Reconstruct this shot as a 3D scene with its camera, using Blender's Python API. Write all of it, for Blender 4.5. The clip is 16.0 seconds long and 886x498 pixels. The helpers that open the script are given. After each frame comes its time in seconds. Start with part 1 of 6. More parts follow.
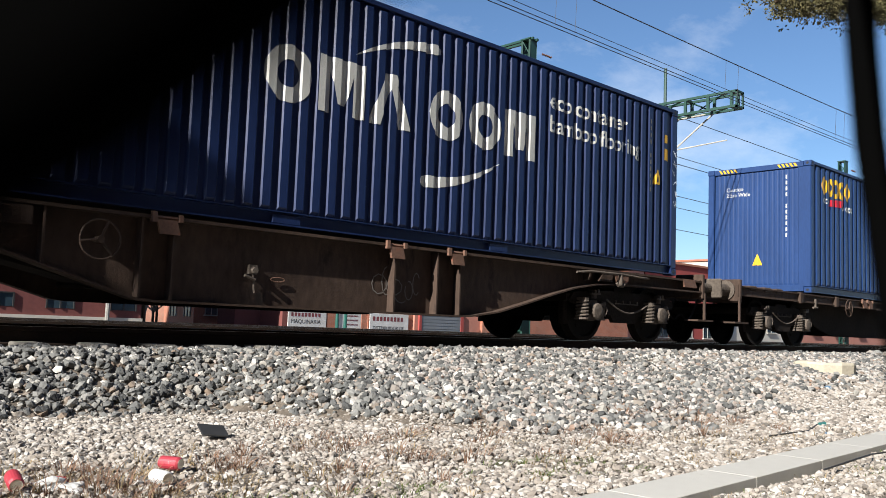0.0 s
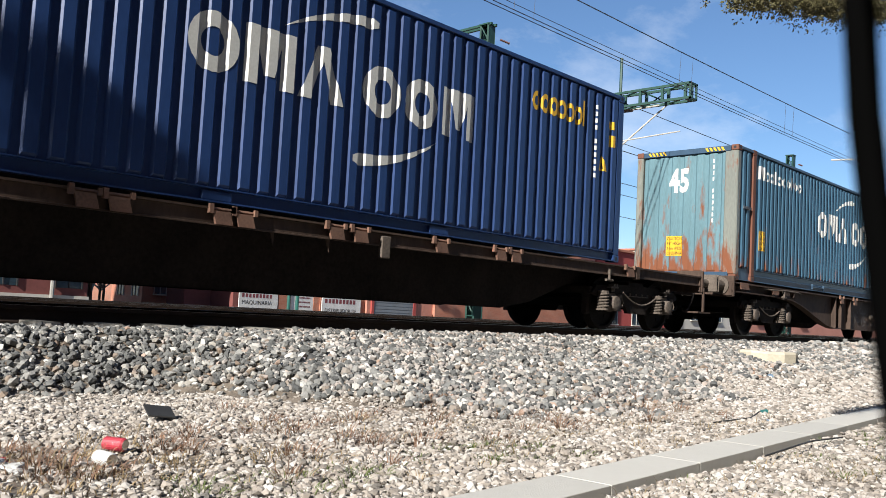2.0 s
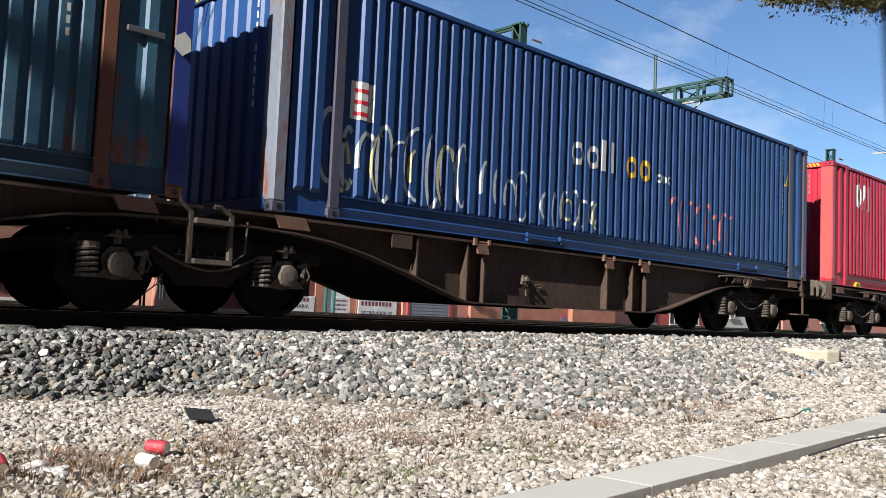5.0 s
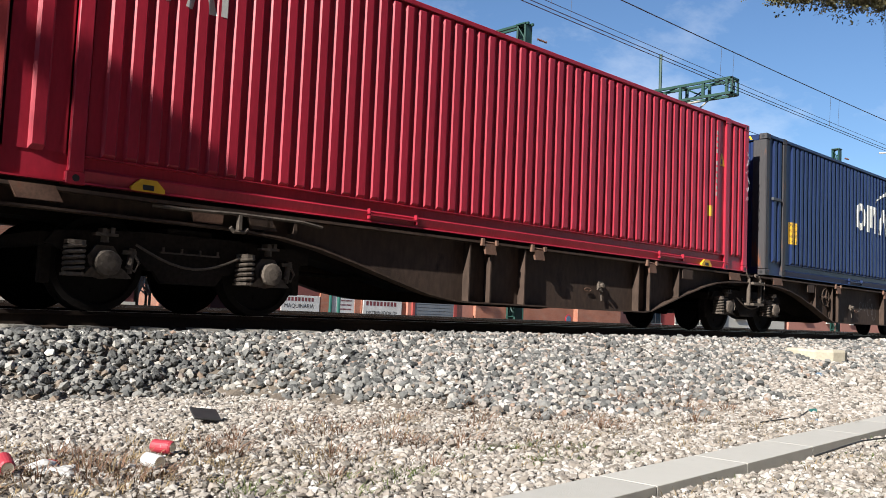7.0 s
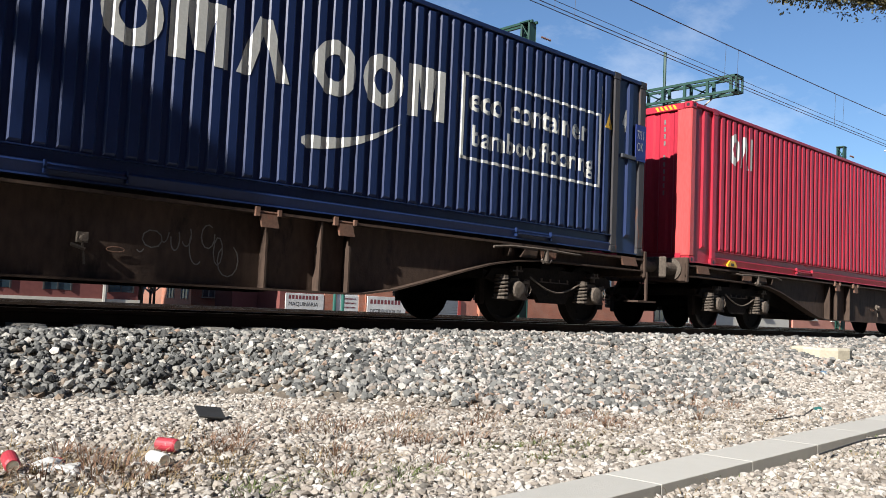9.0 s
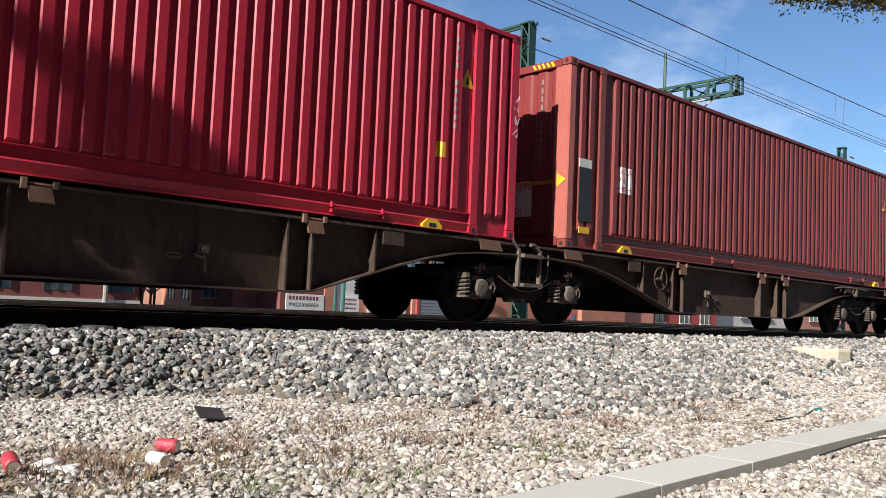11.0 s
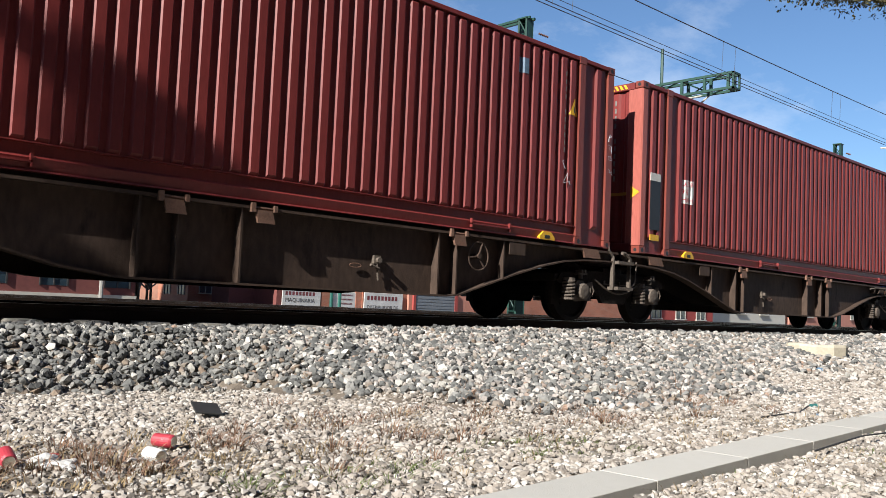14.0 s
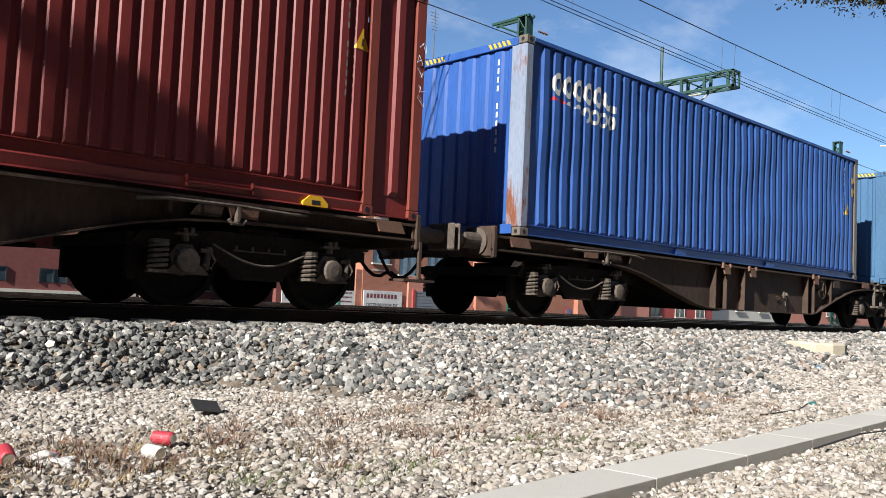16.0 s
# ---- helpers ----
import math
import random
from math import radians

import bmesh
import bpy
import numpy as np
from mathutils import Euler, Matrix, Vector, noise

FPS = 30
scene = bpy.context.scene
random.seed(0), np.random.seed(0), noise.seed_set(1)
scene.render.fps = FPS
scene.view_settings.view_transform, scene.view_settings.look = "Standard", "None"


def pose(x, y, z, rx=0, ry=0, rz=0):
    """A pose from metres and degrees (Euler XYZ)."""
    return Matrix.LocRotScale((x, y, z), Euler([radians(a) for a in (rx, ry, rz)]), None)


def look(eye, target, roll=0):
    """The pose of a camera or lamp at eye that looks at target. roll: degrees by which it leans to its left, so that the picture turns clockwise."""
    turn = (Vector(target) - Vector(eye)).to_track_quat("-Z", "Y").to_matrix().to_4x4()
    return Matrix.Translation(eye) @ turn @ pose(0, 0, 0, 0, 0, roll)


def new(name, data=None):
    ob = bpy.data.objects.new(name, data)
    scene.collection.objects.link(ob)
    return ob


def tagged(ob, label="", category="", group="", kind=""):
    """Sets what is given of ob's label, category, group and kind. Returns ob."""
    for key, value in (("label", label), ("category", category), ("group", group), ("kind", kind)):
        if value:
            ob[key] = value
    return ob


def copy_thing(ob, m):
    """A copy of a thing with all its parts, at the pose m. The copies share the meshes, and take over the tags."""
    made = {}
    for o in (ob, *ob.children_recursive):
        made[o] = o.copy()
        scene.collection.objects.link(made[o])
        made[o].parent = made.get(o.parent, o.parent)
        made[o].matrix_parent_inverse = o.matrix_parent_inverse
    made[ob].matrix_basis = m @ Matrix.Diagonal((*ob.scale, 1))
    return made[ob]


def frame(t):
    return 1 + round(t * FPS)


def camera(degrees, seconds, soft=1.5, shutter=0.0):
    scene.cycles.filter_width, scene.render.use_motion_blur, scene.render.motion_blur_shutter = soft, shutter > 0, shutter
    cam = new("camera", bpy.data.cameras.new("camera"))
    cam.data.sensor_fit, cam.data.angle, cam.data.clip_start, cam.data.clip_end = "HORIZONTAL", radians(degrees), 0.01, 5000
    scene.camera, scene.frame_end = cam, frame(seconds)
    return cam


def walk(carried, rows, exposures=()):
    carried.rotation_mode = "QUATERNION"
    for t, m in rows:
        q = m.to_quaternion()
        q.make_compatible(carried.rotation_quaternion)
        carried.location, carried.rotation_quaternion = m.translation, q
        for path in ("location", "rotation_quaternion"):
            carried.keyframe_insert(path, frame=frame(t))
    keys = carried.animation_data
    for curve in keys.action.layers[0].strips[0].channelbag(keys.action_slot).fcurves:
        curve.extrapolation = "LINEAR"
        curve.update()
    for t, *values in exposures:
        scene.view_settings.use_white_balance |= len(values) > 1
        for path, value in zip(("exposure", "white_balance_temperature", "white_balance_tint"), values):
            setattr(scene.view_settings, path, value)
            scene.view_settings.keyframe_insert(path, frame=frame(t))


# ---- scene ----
cam = camera(54.6, 16.0, soft=0.55)
cam.data.dof.use_dof, cam.data.dof.focus_distance, cam.data.dof.aperture_fstop = True, 11.0, 17.0
EYE_Z = 0.78
# seconds, metres back from the stand point, yaw, pitch, roll
HEADING = [
    (0.0, 0.0137, -43.38, 5.15, -2.14),
    (0.1, 0.0128, -43.50, 5.11, -2.19),
    (0.2, 0.0110, -43.62, 5.06, -2.25),
    (0.3, 0.0085, -43.76, 5.00, -2.30),
    (0.4, 0.0050, -43.93, 4.94, -2.35),
    (0.5, 0.0010, -44.11, 4.87, -2.41),
    (1.0, 0, -45.49, 4.69, -2.60),
    (1.5, 0, -46.18, 4.38, -3.00),
    (2.0, 0, -46.55, 4.23, -3.11),
    (2.5, 0, -46.27, 4.18, -2.97),
    (3.0, 0, -45.19, 4.36, -2.63),
    (3.5, 0, -44.74, 4.32, -2.44),
    (4.0, 0, -44.39, 4.28, -2.32),
    (6.5, 0, -43.98, 4.10, -2.55),
    (7.0, 0, -43.83, 4.18, -2.46),
    (7.5, 0, -43.75, 4.18, -2.47),
    (8.0, 0, -43.63, 4.06, -2.45),
    (8.5, 0, -43.62, 4.07, -2.48),
    (9.0, 0, -43.56, 4.05, -2.44),
    (9.5, 0, -43.56, 4.14, -2.43),
    (12.0, 0, -43.51, 3.96, -2.53),
    (12.5, 0, -43.45, 3.82, -2.56),
    (13.0, 0, -43.62, 3.77, -2.64),
    (13.5, 0, -43.73, 3.77, -2.61),
    (14.0, 0, -43.77, 3.82, -2.53),
    (14.5, 0, -43.80, 3.73, -2.58),
    (15.0, 0, -43.84, 3.64, -2.66),
    (15.5, 0, -43.91, 3.63, -2.63),
    (16.0, 0, -43.81, 3.67, -2.57),
]


def eye(back, yaw, pitch, roll):
    a = radians(yaw)
    return pose(back * math.sin(a), -back * math.cos(a), EYE_Z, 90 + pitch, roll, yaw)


walk(cam, [(t, eye(b, y, q, w)) for t, b, y, q, w in HEADING], exposures=[(0, 1.05), (16, 1.05)])

# ---- light ----
SUN_ELEV, SUN_AZ = 31.5, 11.0      # azimuth: turned from the track's -x axis towards -y
sun_way = Vector((-math.cos(radians(SUN_AZ)) * math.cos(radians(SUN_ELEV)),
                  -math.sin(radians(SUN_AZ)) * math.cos(radians(SUN_ELEV)), math.sin(radians(SUN_ELEV))))
sun = new("sun", bpy.data.lights.new("sun", "SUN"))
sun.data.energy, sun.data.angle, sun.data.color = 5.0, radians(0.53), (1.0, 0.965, 0.90)
sun.matrix_world = look((0, 0, 60), (-sun_way.x, -sun_way.y, 60 - sun_way.z))
world = bpy.data.worlds.new("world")
scene.world = world
world.use_nodes = True
wt = world.node_tree
sky = wt.nodes.new("ShaderNodeTexSky")
sky.sky_type, sky.sun_disc = "NISHITA", False
sky.sun_elevation = radians(SUN_ELEV)
sky.sun_rotation = math.atan2(sun_way.x, sun_way.y)
sky.air_density, sky.dust_density, sky.ozone_density = 1.0, 0.0, 6.0
back = wt.nodes["Background"]
back.inputs[1].default_value = 0.062
# thin drawn-out cirrus over the whole sky
tc = wt.nodes.new("ShaderNodeTexCoord")
mp = wt.nodes.new("ShaderNodeMapping")
mp.inputs["Scale"].default_value = (1.2, 3.4, 5.5)
mp.inputs["Rotation"].default_value = (0.3, 0.5, 0.9)
nz = wt.nodes.new("ShaderNodeTexNoise")
nz.inputs["Scale"].default_value, nz.inputs["Detail"].default_value = 1.5, 7
nz.inputs["Roughness"].default_value = 0.62
rp = wt.nodes.new("ShaderNodeValToRGB")
rp.color_ramp.elements[0].position, rp.color_ramp.elements[1].position = 0.49, 0.85
rp.color_ramp.elements[1].color = (0.50, 0.50, 0.50, 1)
mx = wt.nodes.new("ShaderNodeMixRGB")
mx.inputs[2].default_value = (9.5, 9.8, 10.2, 1)
wt.links.new(tc.outputs["Generated"], mp.inputs[0])
wt.links.new(mp.outputs[0], nz.inputs["Vector"])
wt.links.new(nz.outputs[0], rp.inputs[0])
wt.links.new(rp.outputs[0], mx.inputs[0])
wt.links.new(sky.outputs[0], mx.inputs[1])
wt.links.new(mx.outputs[0], back.inputs[0])

# ---- measures of the place ----
FACE_Y, MID_Y = 7.975, 9.195       # near face of the containers, middle of the track
RAIL_Z, BASE_Z = 0.64, 1.795       # rail head, container floor
BED_Z = 0.49                       # top of the ballast


def gone(t):
    """Metres that the train has run by t."""
    return 8.88126 * t + 0.01397 * t * t


# ---- materials ----
def mat(name, colour, rough=0.6, metal=0.0, vary=0.25, scale=6.0, bump=0.0, bump_scale=60.0, dirt=None, dirt_amount=0.0,
        streak=(1, 1, 1), island=0.0, per_object=0.0, second=None, spec=0.5, low=0.0):
    """Painted or mineral surface: base colour, blotches at two scales, stains of a second colour, fine relief."""
    m = bpy.data.materials.new(name)
    m.use_nodes = True
    t = m.node_tree
    n, link = t.nodes, t.links.new
    b = n["Principled BSDF"]
    b.inputs["Roughness"].default_value, b.inputs["Metallic"].default_value = rough, metal
    b.inputs["Specular IOR Level"].default_value = spec
    co = n.new("ShaderNodeTexCoord")
    mapped = n.new("ShaderNodeMapping")
    mapped.inputs["Scale"].default_value = streak
    link(co.outputs["Object"], mapped.inputs[0])
    big, fine = n.new("ShaderNodeTexNoise"), n.new("ShaderNodeTexNoise")
    big.inputs["Scale"].default_value, big.inputs["Detail"].default_value = scale * 0.25, 4
    fine.inputs["Scale"].default_value, fine.inputs["Detail"].default_value = scale * 3, 6
    for q in (big, fine):
        link(mapped.outputs[0], q.inputs["Vector"])
    add = n.new("ShaderNodeMath")
    add.operation = "ADD"
    link(big.outputs[0], add.inputs[0])
    link(fine.outputs[0], add.inputs[1])
    lo, hi = [c * (1 - vary) for c in colour], [min(1, c * (1 + vary)) for c in colour]
    ramp = n.new("ShaderNodeMapRange")
    ramp.inputs[1].default_value, ramp.inputs[2].default_value = 0.7, 1.3
    link(add.outputs[0], ramp.inputs[0])
    mix = n.new("ShaderNodeMixRGB")
    mix.inputs[1].default_value, mix.inputs[2].default_value = (*lo, 1), (*hi, 1)
    link(ramp.outputs[0], mix.inputs[0])
    out = mix.outputs[0]
    if island or per_object:
        if island:
            src = n.new("ShaderNodeNewGeometry").outputs["Random Per Island"]
        else:
            src = n.new("ShaderNodeObjectInfo").outputs["Random"]
        r2 = n.new("ShaderNodeValToRGB")
        cr = r2.color_ramp
        cr.interpolation = "LINEAR"
        tones = second or [(0, [c * (1 - max(island, per_object)) for c in colour]), (1, [c * (1 + max(island, per_object)) for c in colour])]
        cr.elements[0].position, cr.elements[0].color = tones[0][0], (*tones[0][1], 1)
        cr.elements[1].position, cr.elements[1].color = tones[-1][0], (*tones[-1][1], 1)
        for pos, c in tones[1:-1]:
            e = cr.elements.new(pos)
            e.color = (*c, 1)
        link(src, r2.inputs[0])
        mul = n.new("ShaderNodeMixRGB")
        mul.blend_type, mul.inputs[0].default_value = "MIX", 0.75
        link(out, mul.inputs[1])
        link(r2.outputs[0], mul.inputs[2])
        out = mul.outputs[0]
    if dirt:
        d = n.new("ShaderNodeTexNoise")
        d.inputs["Scale"].default_value, d.inputs["Detail"].default_value = scale * 0.5, 9
        d.inputs["Roughness"].default_value = 0.68
        link(mapped.outputs[0], d.inputs["Vector"])
        dr = n.new("ShaderNodeMapRange")
        dr.inputs[1].default_value, dr.inputs[2].default_value = 0.72 - dirt_amount * 0.4, 0.80 - dirt_amount * 0.3
        src = d.outputs[0]
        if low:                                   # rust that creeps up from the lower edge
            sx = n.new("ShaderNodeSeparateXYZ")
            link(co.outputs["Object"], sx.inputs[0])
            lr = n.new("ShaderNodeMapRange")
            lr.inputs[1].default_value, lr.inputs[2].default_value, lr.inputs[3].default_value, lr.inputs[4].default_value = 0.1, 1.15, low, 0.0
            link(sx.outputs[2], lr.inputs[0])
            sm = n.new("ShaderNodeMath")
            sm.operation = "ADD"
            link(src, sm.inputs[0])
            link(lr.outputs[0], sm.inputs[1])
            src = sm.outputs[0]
        link(src, dr.inputs[0])
        dm = n.new("ShaderNodeMixRGB")
        dm.inputs[2].default_value = (*dirt, 1)
        link(dr.outputs[0], dm.inputs[0])
        link(out, dm.inputs[1])
        out = dm.outputs[0]
        ro = n.new("ShaderNodeMapRange")
        ro.inputs[3].default_value, ro.inputs[4].default_value = rough, 0.85
        link(dr.outputs[0], ro.inputs[0])
        link(ro.outputs[0], b.inputs["Roughness"])
    link(out, b.inputs["Base Color"])
    if bump:
        bn = n.new("ShaderNodeTexNoise")
        bn.inputs["Scale"].default_value, bn.inputs["Detail"].default_value = bump_scale, 5
        link(co.outputs["Object"], bn.inputs["Vector"])
        bu = n.new("ShaderNodeBump")
        bu.inputs["Strength"].default_value, bu.inputs["Distance"].default_value = bump, 0.02
        link(bn.outputs[0], bu.inputs["Height"])
        link(bu.outputs[0], b.inputs["Normal"])
    return m


RUST = (0.16, 0.055, 0.025)


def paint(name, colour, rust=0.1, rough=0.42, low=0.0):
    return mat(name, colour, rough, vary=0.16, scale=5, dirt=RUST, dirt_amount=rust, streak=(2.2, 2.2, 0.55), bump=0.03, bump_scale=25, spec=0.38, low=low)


P_NAVY = paint("navy container paint", (0.009, 0.022, 0.080), 0.03)
P_BLUE = paint("blue container paint", (0.014, 0.040, 0.128), 0.05)
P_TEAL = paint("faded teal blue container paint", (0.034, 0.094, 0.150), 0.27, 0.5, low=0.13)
P_ROYAL = paint("royal blue container paint", (0.015, 0.052, 0.165), 0.12)
P_RED = paint("bright red container paint", (0.35, 0.018, 0.038), 0.03)
P_BROWN = paint("brown-red container paint", (0.162, 0.024, 0.022), 0.10, 0.48)
P_SKY = paint("bright blue container paint", (0.026, 0.082, 0.285), 0.16)
P_STEEL = paint("grey-blue container paint", (0.050, 0.120, 0.220), 0.15)
P_DARKPOST = paint("grey weathered post paint", (0.070, 0.075, 0.085), 0.15, 0.6)
P_RUSTPOST = paint("rusty post paint", (0.130, 0.050, 0.030), 0.35, 0.7)
M_WHITE = mat("white lettering", (0.504, 0.504, 0.475), 0.5, vary=0.1, scale=10, dirt=(0.180, 0.158, 0.130), dirt_amount=0.1)
M_YELLOW = mat("yellow lettering", (0.600, 0.336, 0.016), 0.5, vary=0.1)
M_REDINK = mat("red lettering", (0.5, 0.01, 0.03), 0.5)
M_SIGNINK = mat("faded maroon sign print", (0.16, 0.035, 0.04), 0.6)
M_BLACK = mat("black print", (0.012, 0.012, 0.014), 0.5)
M_FAINT = mat("faint grey spray paint", (0.16, 0.15, 0.14), 0.8, vary=0.4, scale=12)
M_SCRAWL = mat("pale spray paint", (0.38, 0.42, 0.46), 0.7, vary=0.3)
M_FRAME = mat("brown dusty wagon steel", (0.055, 0.036, 0.027), 0.8, vary=0.35, scale=5, dirt=(0.020, 0.015, 0.013), dirt_amount=0.35,
              streak=(1, 1, 0.4), bump=0.15, bump_scale=40, spec=0.25)
M_GEAR = mat("dusty running gear", (0.098, 0.080, 0.066), 0.85, vary=0.35, scale=9, dirt=(0.03, 0.025, 0.022), dirt_amount=0.3, bump=0.2, bump_scale=60, spec=0.2)
# near-black steel: the shade under the wagons is put into its colour
M_BOGIE = mat("shade-dark bogie steel", (0.020, 0.016, 0.014), 0.9, vary=0.4, scale=8, bump=0.2, bump_scale=50, spec=0.15)
M_WHEEL = mat("shade-dark wheel steel", (0.012, 0.010, 0.009), 0.9, vary=0.3, scale=8, spec=0.15)
M_RAIL = mat("dark rusty rail", (0.024, 0.016, 0.012), 0.9, vary=0.3, scale=12, spec=0.2)
M_RAILTOP = mat("polished rail head", (0.40, 0.39, 0.37), 0.3, metal=1.0)
M_SLEEPER = mat("concrete sleeper", (0.156, 0.144, 0.126), 0.9, scale=8, bump=0.2)
M_KERB = mat("pale concrete kerb", (0.40, 0.385, 0.35), 0.9, vary=0.16, scale=4, dirt=(0.30, 0.28, 0.24), dirt_amount=0.12, bump=0.15, bump_scale=120, per_object=0.06)
M_BLOCK = mat("cream concrete", (0.43, 0.385, 0.30), 0.9, vary=0.15, scale=8, bump=0.2)
M_SOIL = mat("stony brown soil", (0.115, 0.093, 0.072), 0.95, vary=0.4, scale=20, bump=0.8, bump_scale=22)
M_BALLAST = mat("grey ballast stone", (0.155, 0.15, 0.14), 0.85, vary=0.3, scale=14, island=1, bump=0.4, bump_scale=60, spec=0.3, second=[
    (0.0, (0.030, 0.032, 0.034)), (0.28, (0.082, 0.085, 0.084)), (0.54, (0.150, 0.150, 0.145)), (0.76, (0.27, 0.265, 0.25)), (0.84, (0.18, 0.12, 0.078)), (0.88, (0.30, 0.285, 0.255)), (1.0, (0.56, 0.54, 0.50))])
M_GRAVEL = mat("cream limestone gravel", (0.28, 0.25, 0.21), 0.9, vary=0.25, scale=14, island=1, bump=0.2, bump_scale=60, spec=0.3, second=[
    (0.0, (0.05, 0.05, 0.05)), (0.16, (0.15, 0.13, 0.115)), (0.38, (0.28, 0.242, 0.208)), (0.72, (0.355, 0.322, 0.290)), (1.0, (0.53, 0.51, 0.48))])
M_PALEBALLAST = mat("pale ballast stone", (0.30, 0.275, 0.25), 0.88, vary=0.25, scale=14, island=1, bump=0.2, bump_scale=60, spec=0.3, second=[
    (0.0, (0.13, 0.125, 0.12)), (0.3, (0.25, 0.225, 0.205)), (0.55, (0.34, 0.30, 0.275)), (0.62, (0.26, 0.155, 0.10)), (0.68, (0.34, 0.31, 0.285)), (1.0, (0.51, 0.49, 0.465))])
M_STRAW = mat("dry grass", (0.225, 0.165, 0.090), 0.9, vary=0.3, island=0.4)
M_WEED = mat("dry brown weed", (0.160, 0.092, 0.058), 0.9, vary=0.3, island=0.5)
M_GREENGRASS = mat("sparse green grass", (0.080, 0.104, 0.028), 0.9, vary=0.3, island=0.4)
M_MAST = mat("green mast paint", (0.011, 0.048, 0.036), 0.5, vary=0.2, scale=8)
M_WIRE = mat("dark overhead wire", (0.05, 0.05, 0.055), 0.6)
M_TUBE = mat("pale tube", (0.385, 0.364, 0.322), 0.5)
M_INSUL = mat("brown insulator", (0.10, 0.04, 0.025), 0.3)
M_REDWALL = mat("red rendered wall", (0.30, 0.050, 0.042), 0.9, vary=0.12, scale=2)
M_PINK = mat("salmon rendered wall", (0.42, 0.18, 0.13), 0.9, vary=0.12, scale=2)
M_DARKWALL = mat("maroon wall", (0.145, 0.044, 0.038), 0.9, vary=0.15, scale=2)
M_STONE = mat("pale stone band", (0.48, 0.45, 0.39), 0.9, vary=0.1, scale=3)
M_SHUTTER = mat("cream roller shutter", (0.52, 0.48, 0.38), 0.7, vary=0.1)
M_PANE = mat("dark window glass", (0.03, 0.05, 0.065), 0.08, vary=0.3, scale=1, spec=0.8)
M_ALU = mat("pale window frame", (0.270, 0.261, 0.239), 0.5)
M_GREYSHUTTER = mat("grey metal shutter", (0.16, 0.175, 0.19), 0.6, vary=0.15)
M_AWNING = mat("green striped awning", (0.03, 0.16, 0.15), 0.8)
M_PANEL = mat("white sign board", (0.518, 0.511, 0.490), 0.6)
M_TEALPOLE = mat("teal pole", (0.012, 0.085, 0.068), 0.5)
M_TILE = mat("clay roof", (0.33, 0.13, 0.08), 0.9, scale=4)
M_LEAF = mat("cypress foliage", (0.082, 0.072, 0.028), 0.9, vary=0.4, scale=20, island=0.6)
M_BARK = mat("bark", (0.10, 0.065, 0.04), 0.95, bump=0.5)
M_TWIGS = mat("pale grey twigs", (0.26, 0.225, 0.19), 0.95, vary=0.3)
M_CAN = mat("sun-bleached red can print", (0.34, 0.035, 0.05), 0.45, vary=0.2, scale=40, dirt=(0.5, 0.42, 0.40), dirt_amount=0.28)
M_TIN = mat("can end", (0.60, 0.56, 0.48), 0.4, metal=0.6)
M_LITTER = mat("white litter", (0.488, 0.481, 0.461), 0.7)
M_BLACKBOX = mat("black plastic sheet", (0.02, 0.02, 0.02), 0.6)
M_BLUEBAG = mat("blue plastic litter", (0.10, 0.16, 0.23), 0.5)
M_TEALBAG = mat("teal plastic litter", (0.015, 0.11, 0.105), 0.5)
M_FENCE = mat("black fence paint", (0.002, 0.002, 0.002), 1.0, spec=0.0)


# ---- mesh helpers ----
def part(name, bm, material, parent=None, label="", smooth=False):
    me = bpy.data.meshes.new(name)
    bm.to_mesh(me)
    bm.free()
    me.materials.append(material)
    if smooth:
        me.polygons.foreach_set("use_smooth", [True] * len(me.polygons))
    ob = new(name, me)
    ob.parent = parent
    return tagged(ob, label)


def share(name, mesh, parent, m=None, label=""):
    """Another object on a mesh that exists already."""
    ob = new(name, mesh)
    ob.parent = parent
    if m is not None:
        ob.matrix_basis = m
    return tagged(ob, label)


def thing(name, label, category, group="", kind="", at=(0, 0, 0), rz=0):
    ob = new(name)
    ob.empty_display_size = 0.2
    ob.matrix_basis = pose(*at, 0, 0, rz)
    return tagged(ob, label, category, group, kind)


def box(bm, x0, x1, y0, y1, z0, z1, bevel=0.0):
    vs = [bm.verts.new(v) for v in ((x0, y0, z0), (x1, y0, z0), (x1, y1, z0), (x0, y1, z0), (x0, y0, z1), (x1, y0, z1), (x1, y1, z1), (x0, y1, z1))]
    fs = [bm.faces.new([vs[i] for i in q]) for q in ((0, 3, 2, 1), (4, 5, 6, 7), (0, 1, 5, 4), (1, 2, 6, 5), (2, 3, 7, 6), (3, 0, 4, 7))]
    if bevel:
        bmesh.ops.bevel(bm, geom=list({e for f in fs for e in f.edges}), offset=bevel, segments=1, affect="EDGES")
    return bm


def boxed(*spans, bevel=0.0):
    bm = bmesh.new()
    for s in spans:
        box(bm, *s, bevel=bevel)
    return bm


def slab(bm, outline, y0, y1):
    """A plate: an outline in x and z, from y0 to y1."""
    a = [bm.verts.new((x, y0, z)) for x, z in outline]
    b = [bm.verts.new((x, y1, z)) for x, z in outline]
    bm.faces.new(a)
    bm.faces.new(b[::-1])
    for i in range(len(a)):
        j = (i + 1) % len(a)
        bm.faces.new((a[j], a[i], b[i], b[j]))
    bmesh.ops.recalc_face_normals(bm, faces=bm.faces)
    return bm


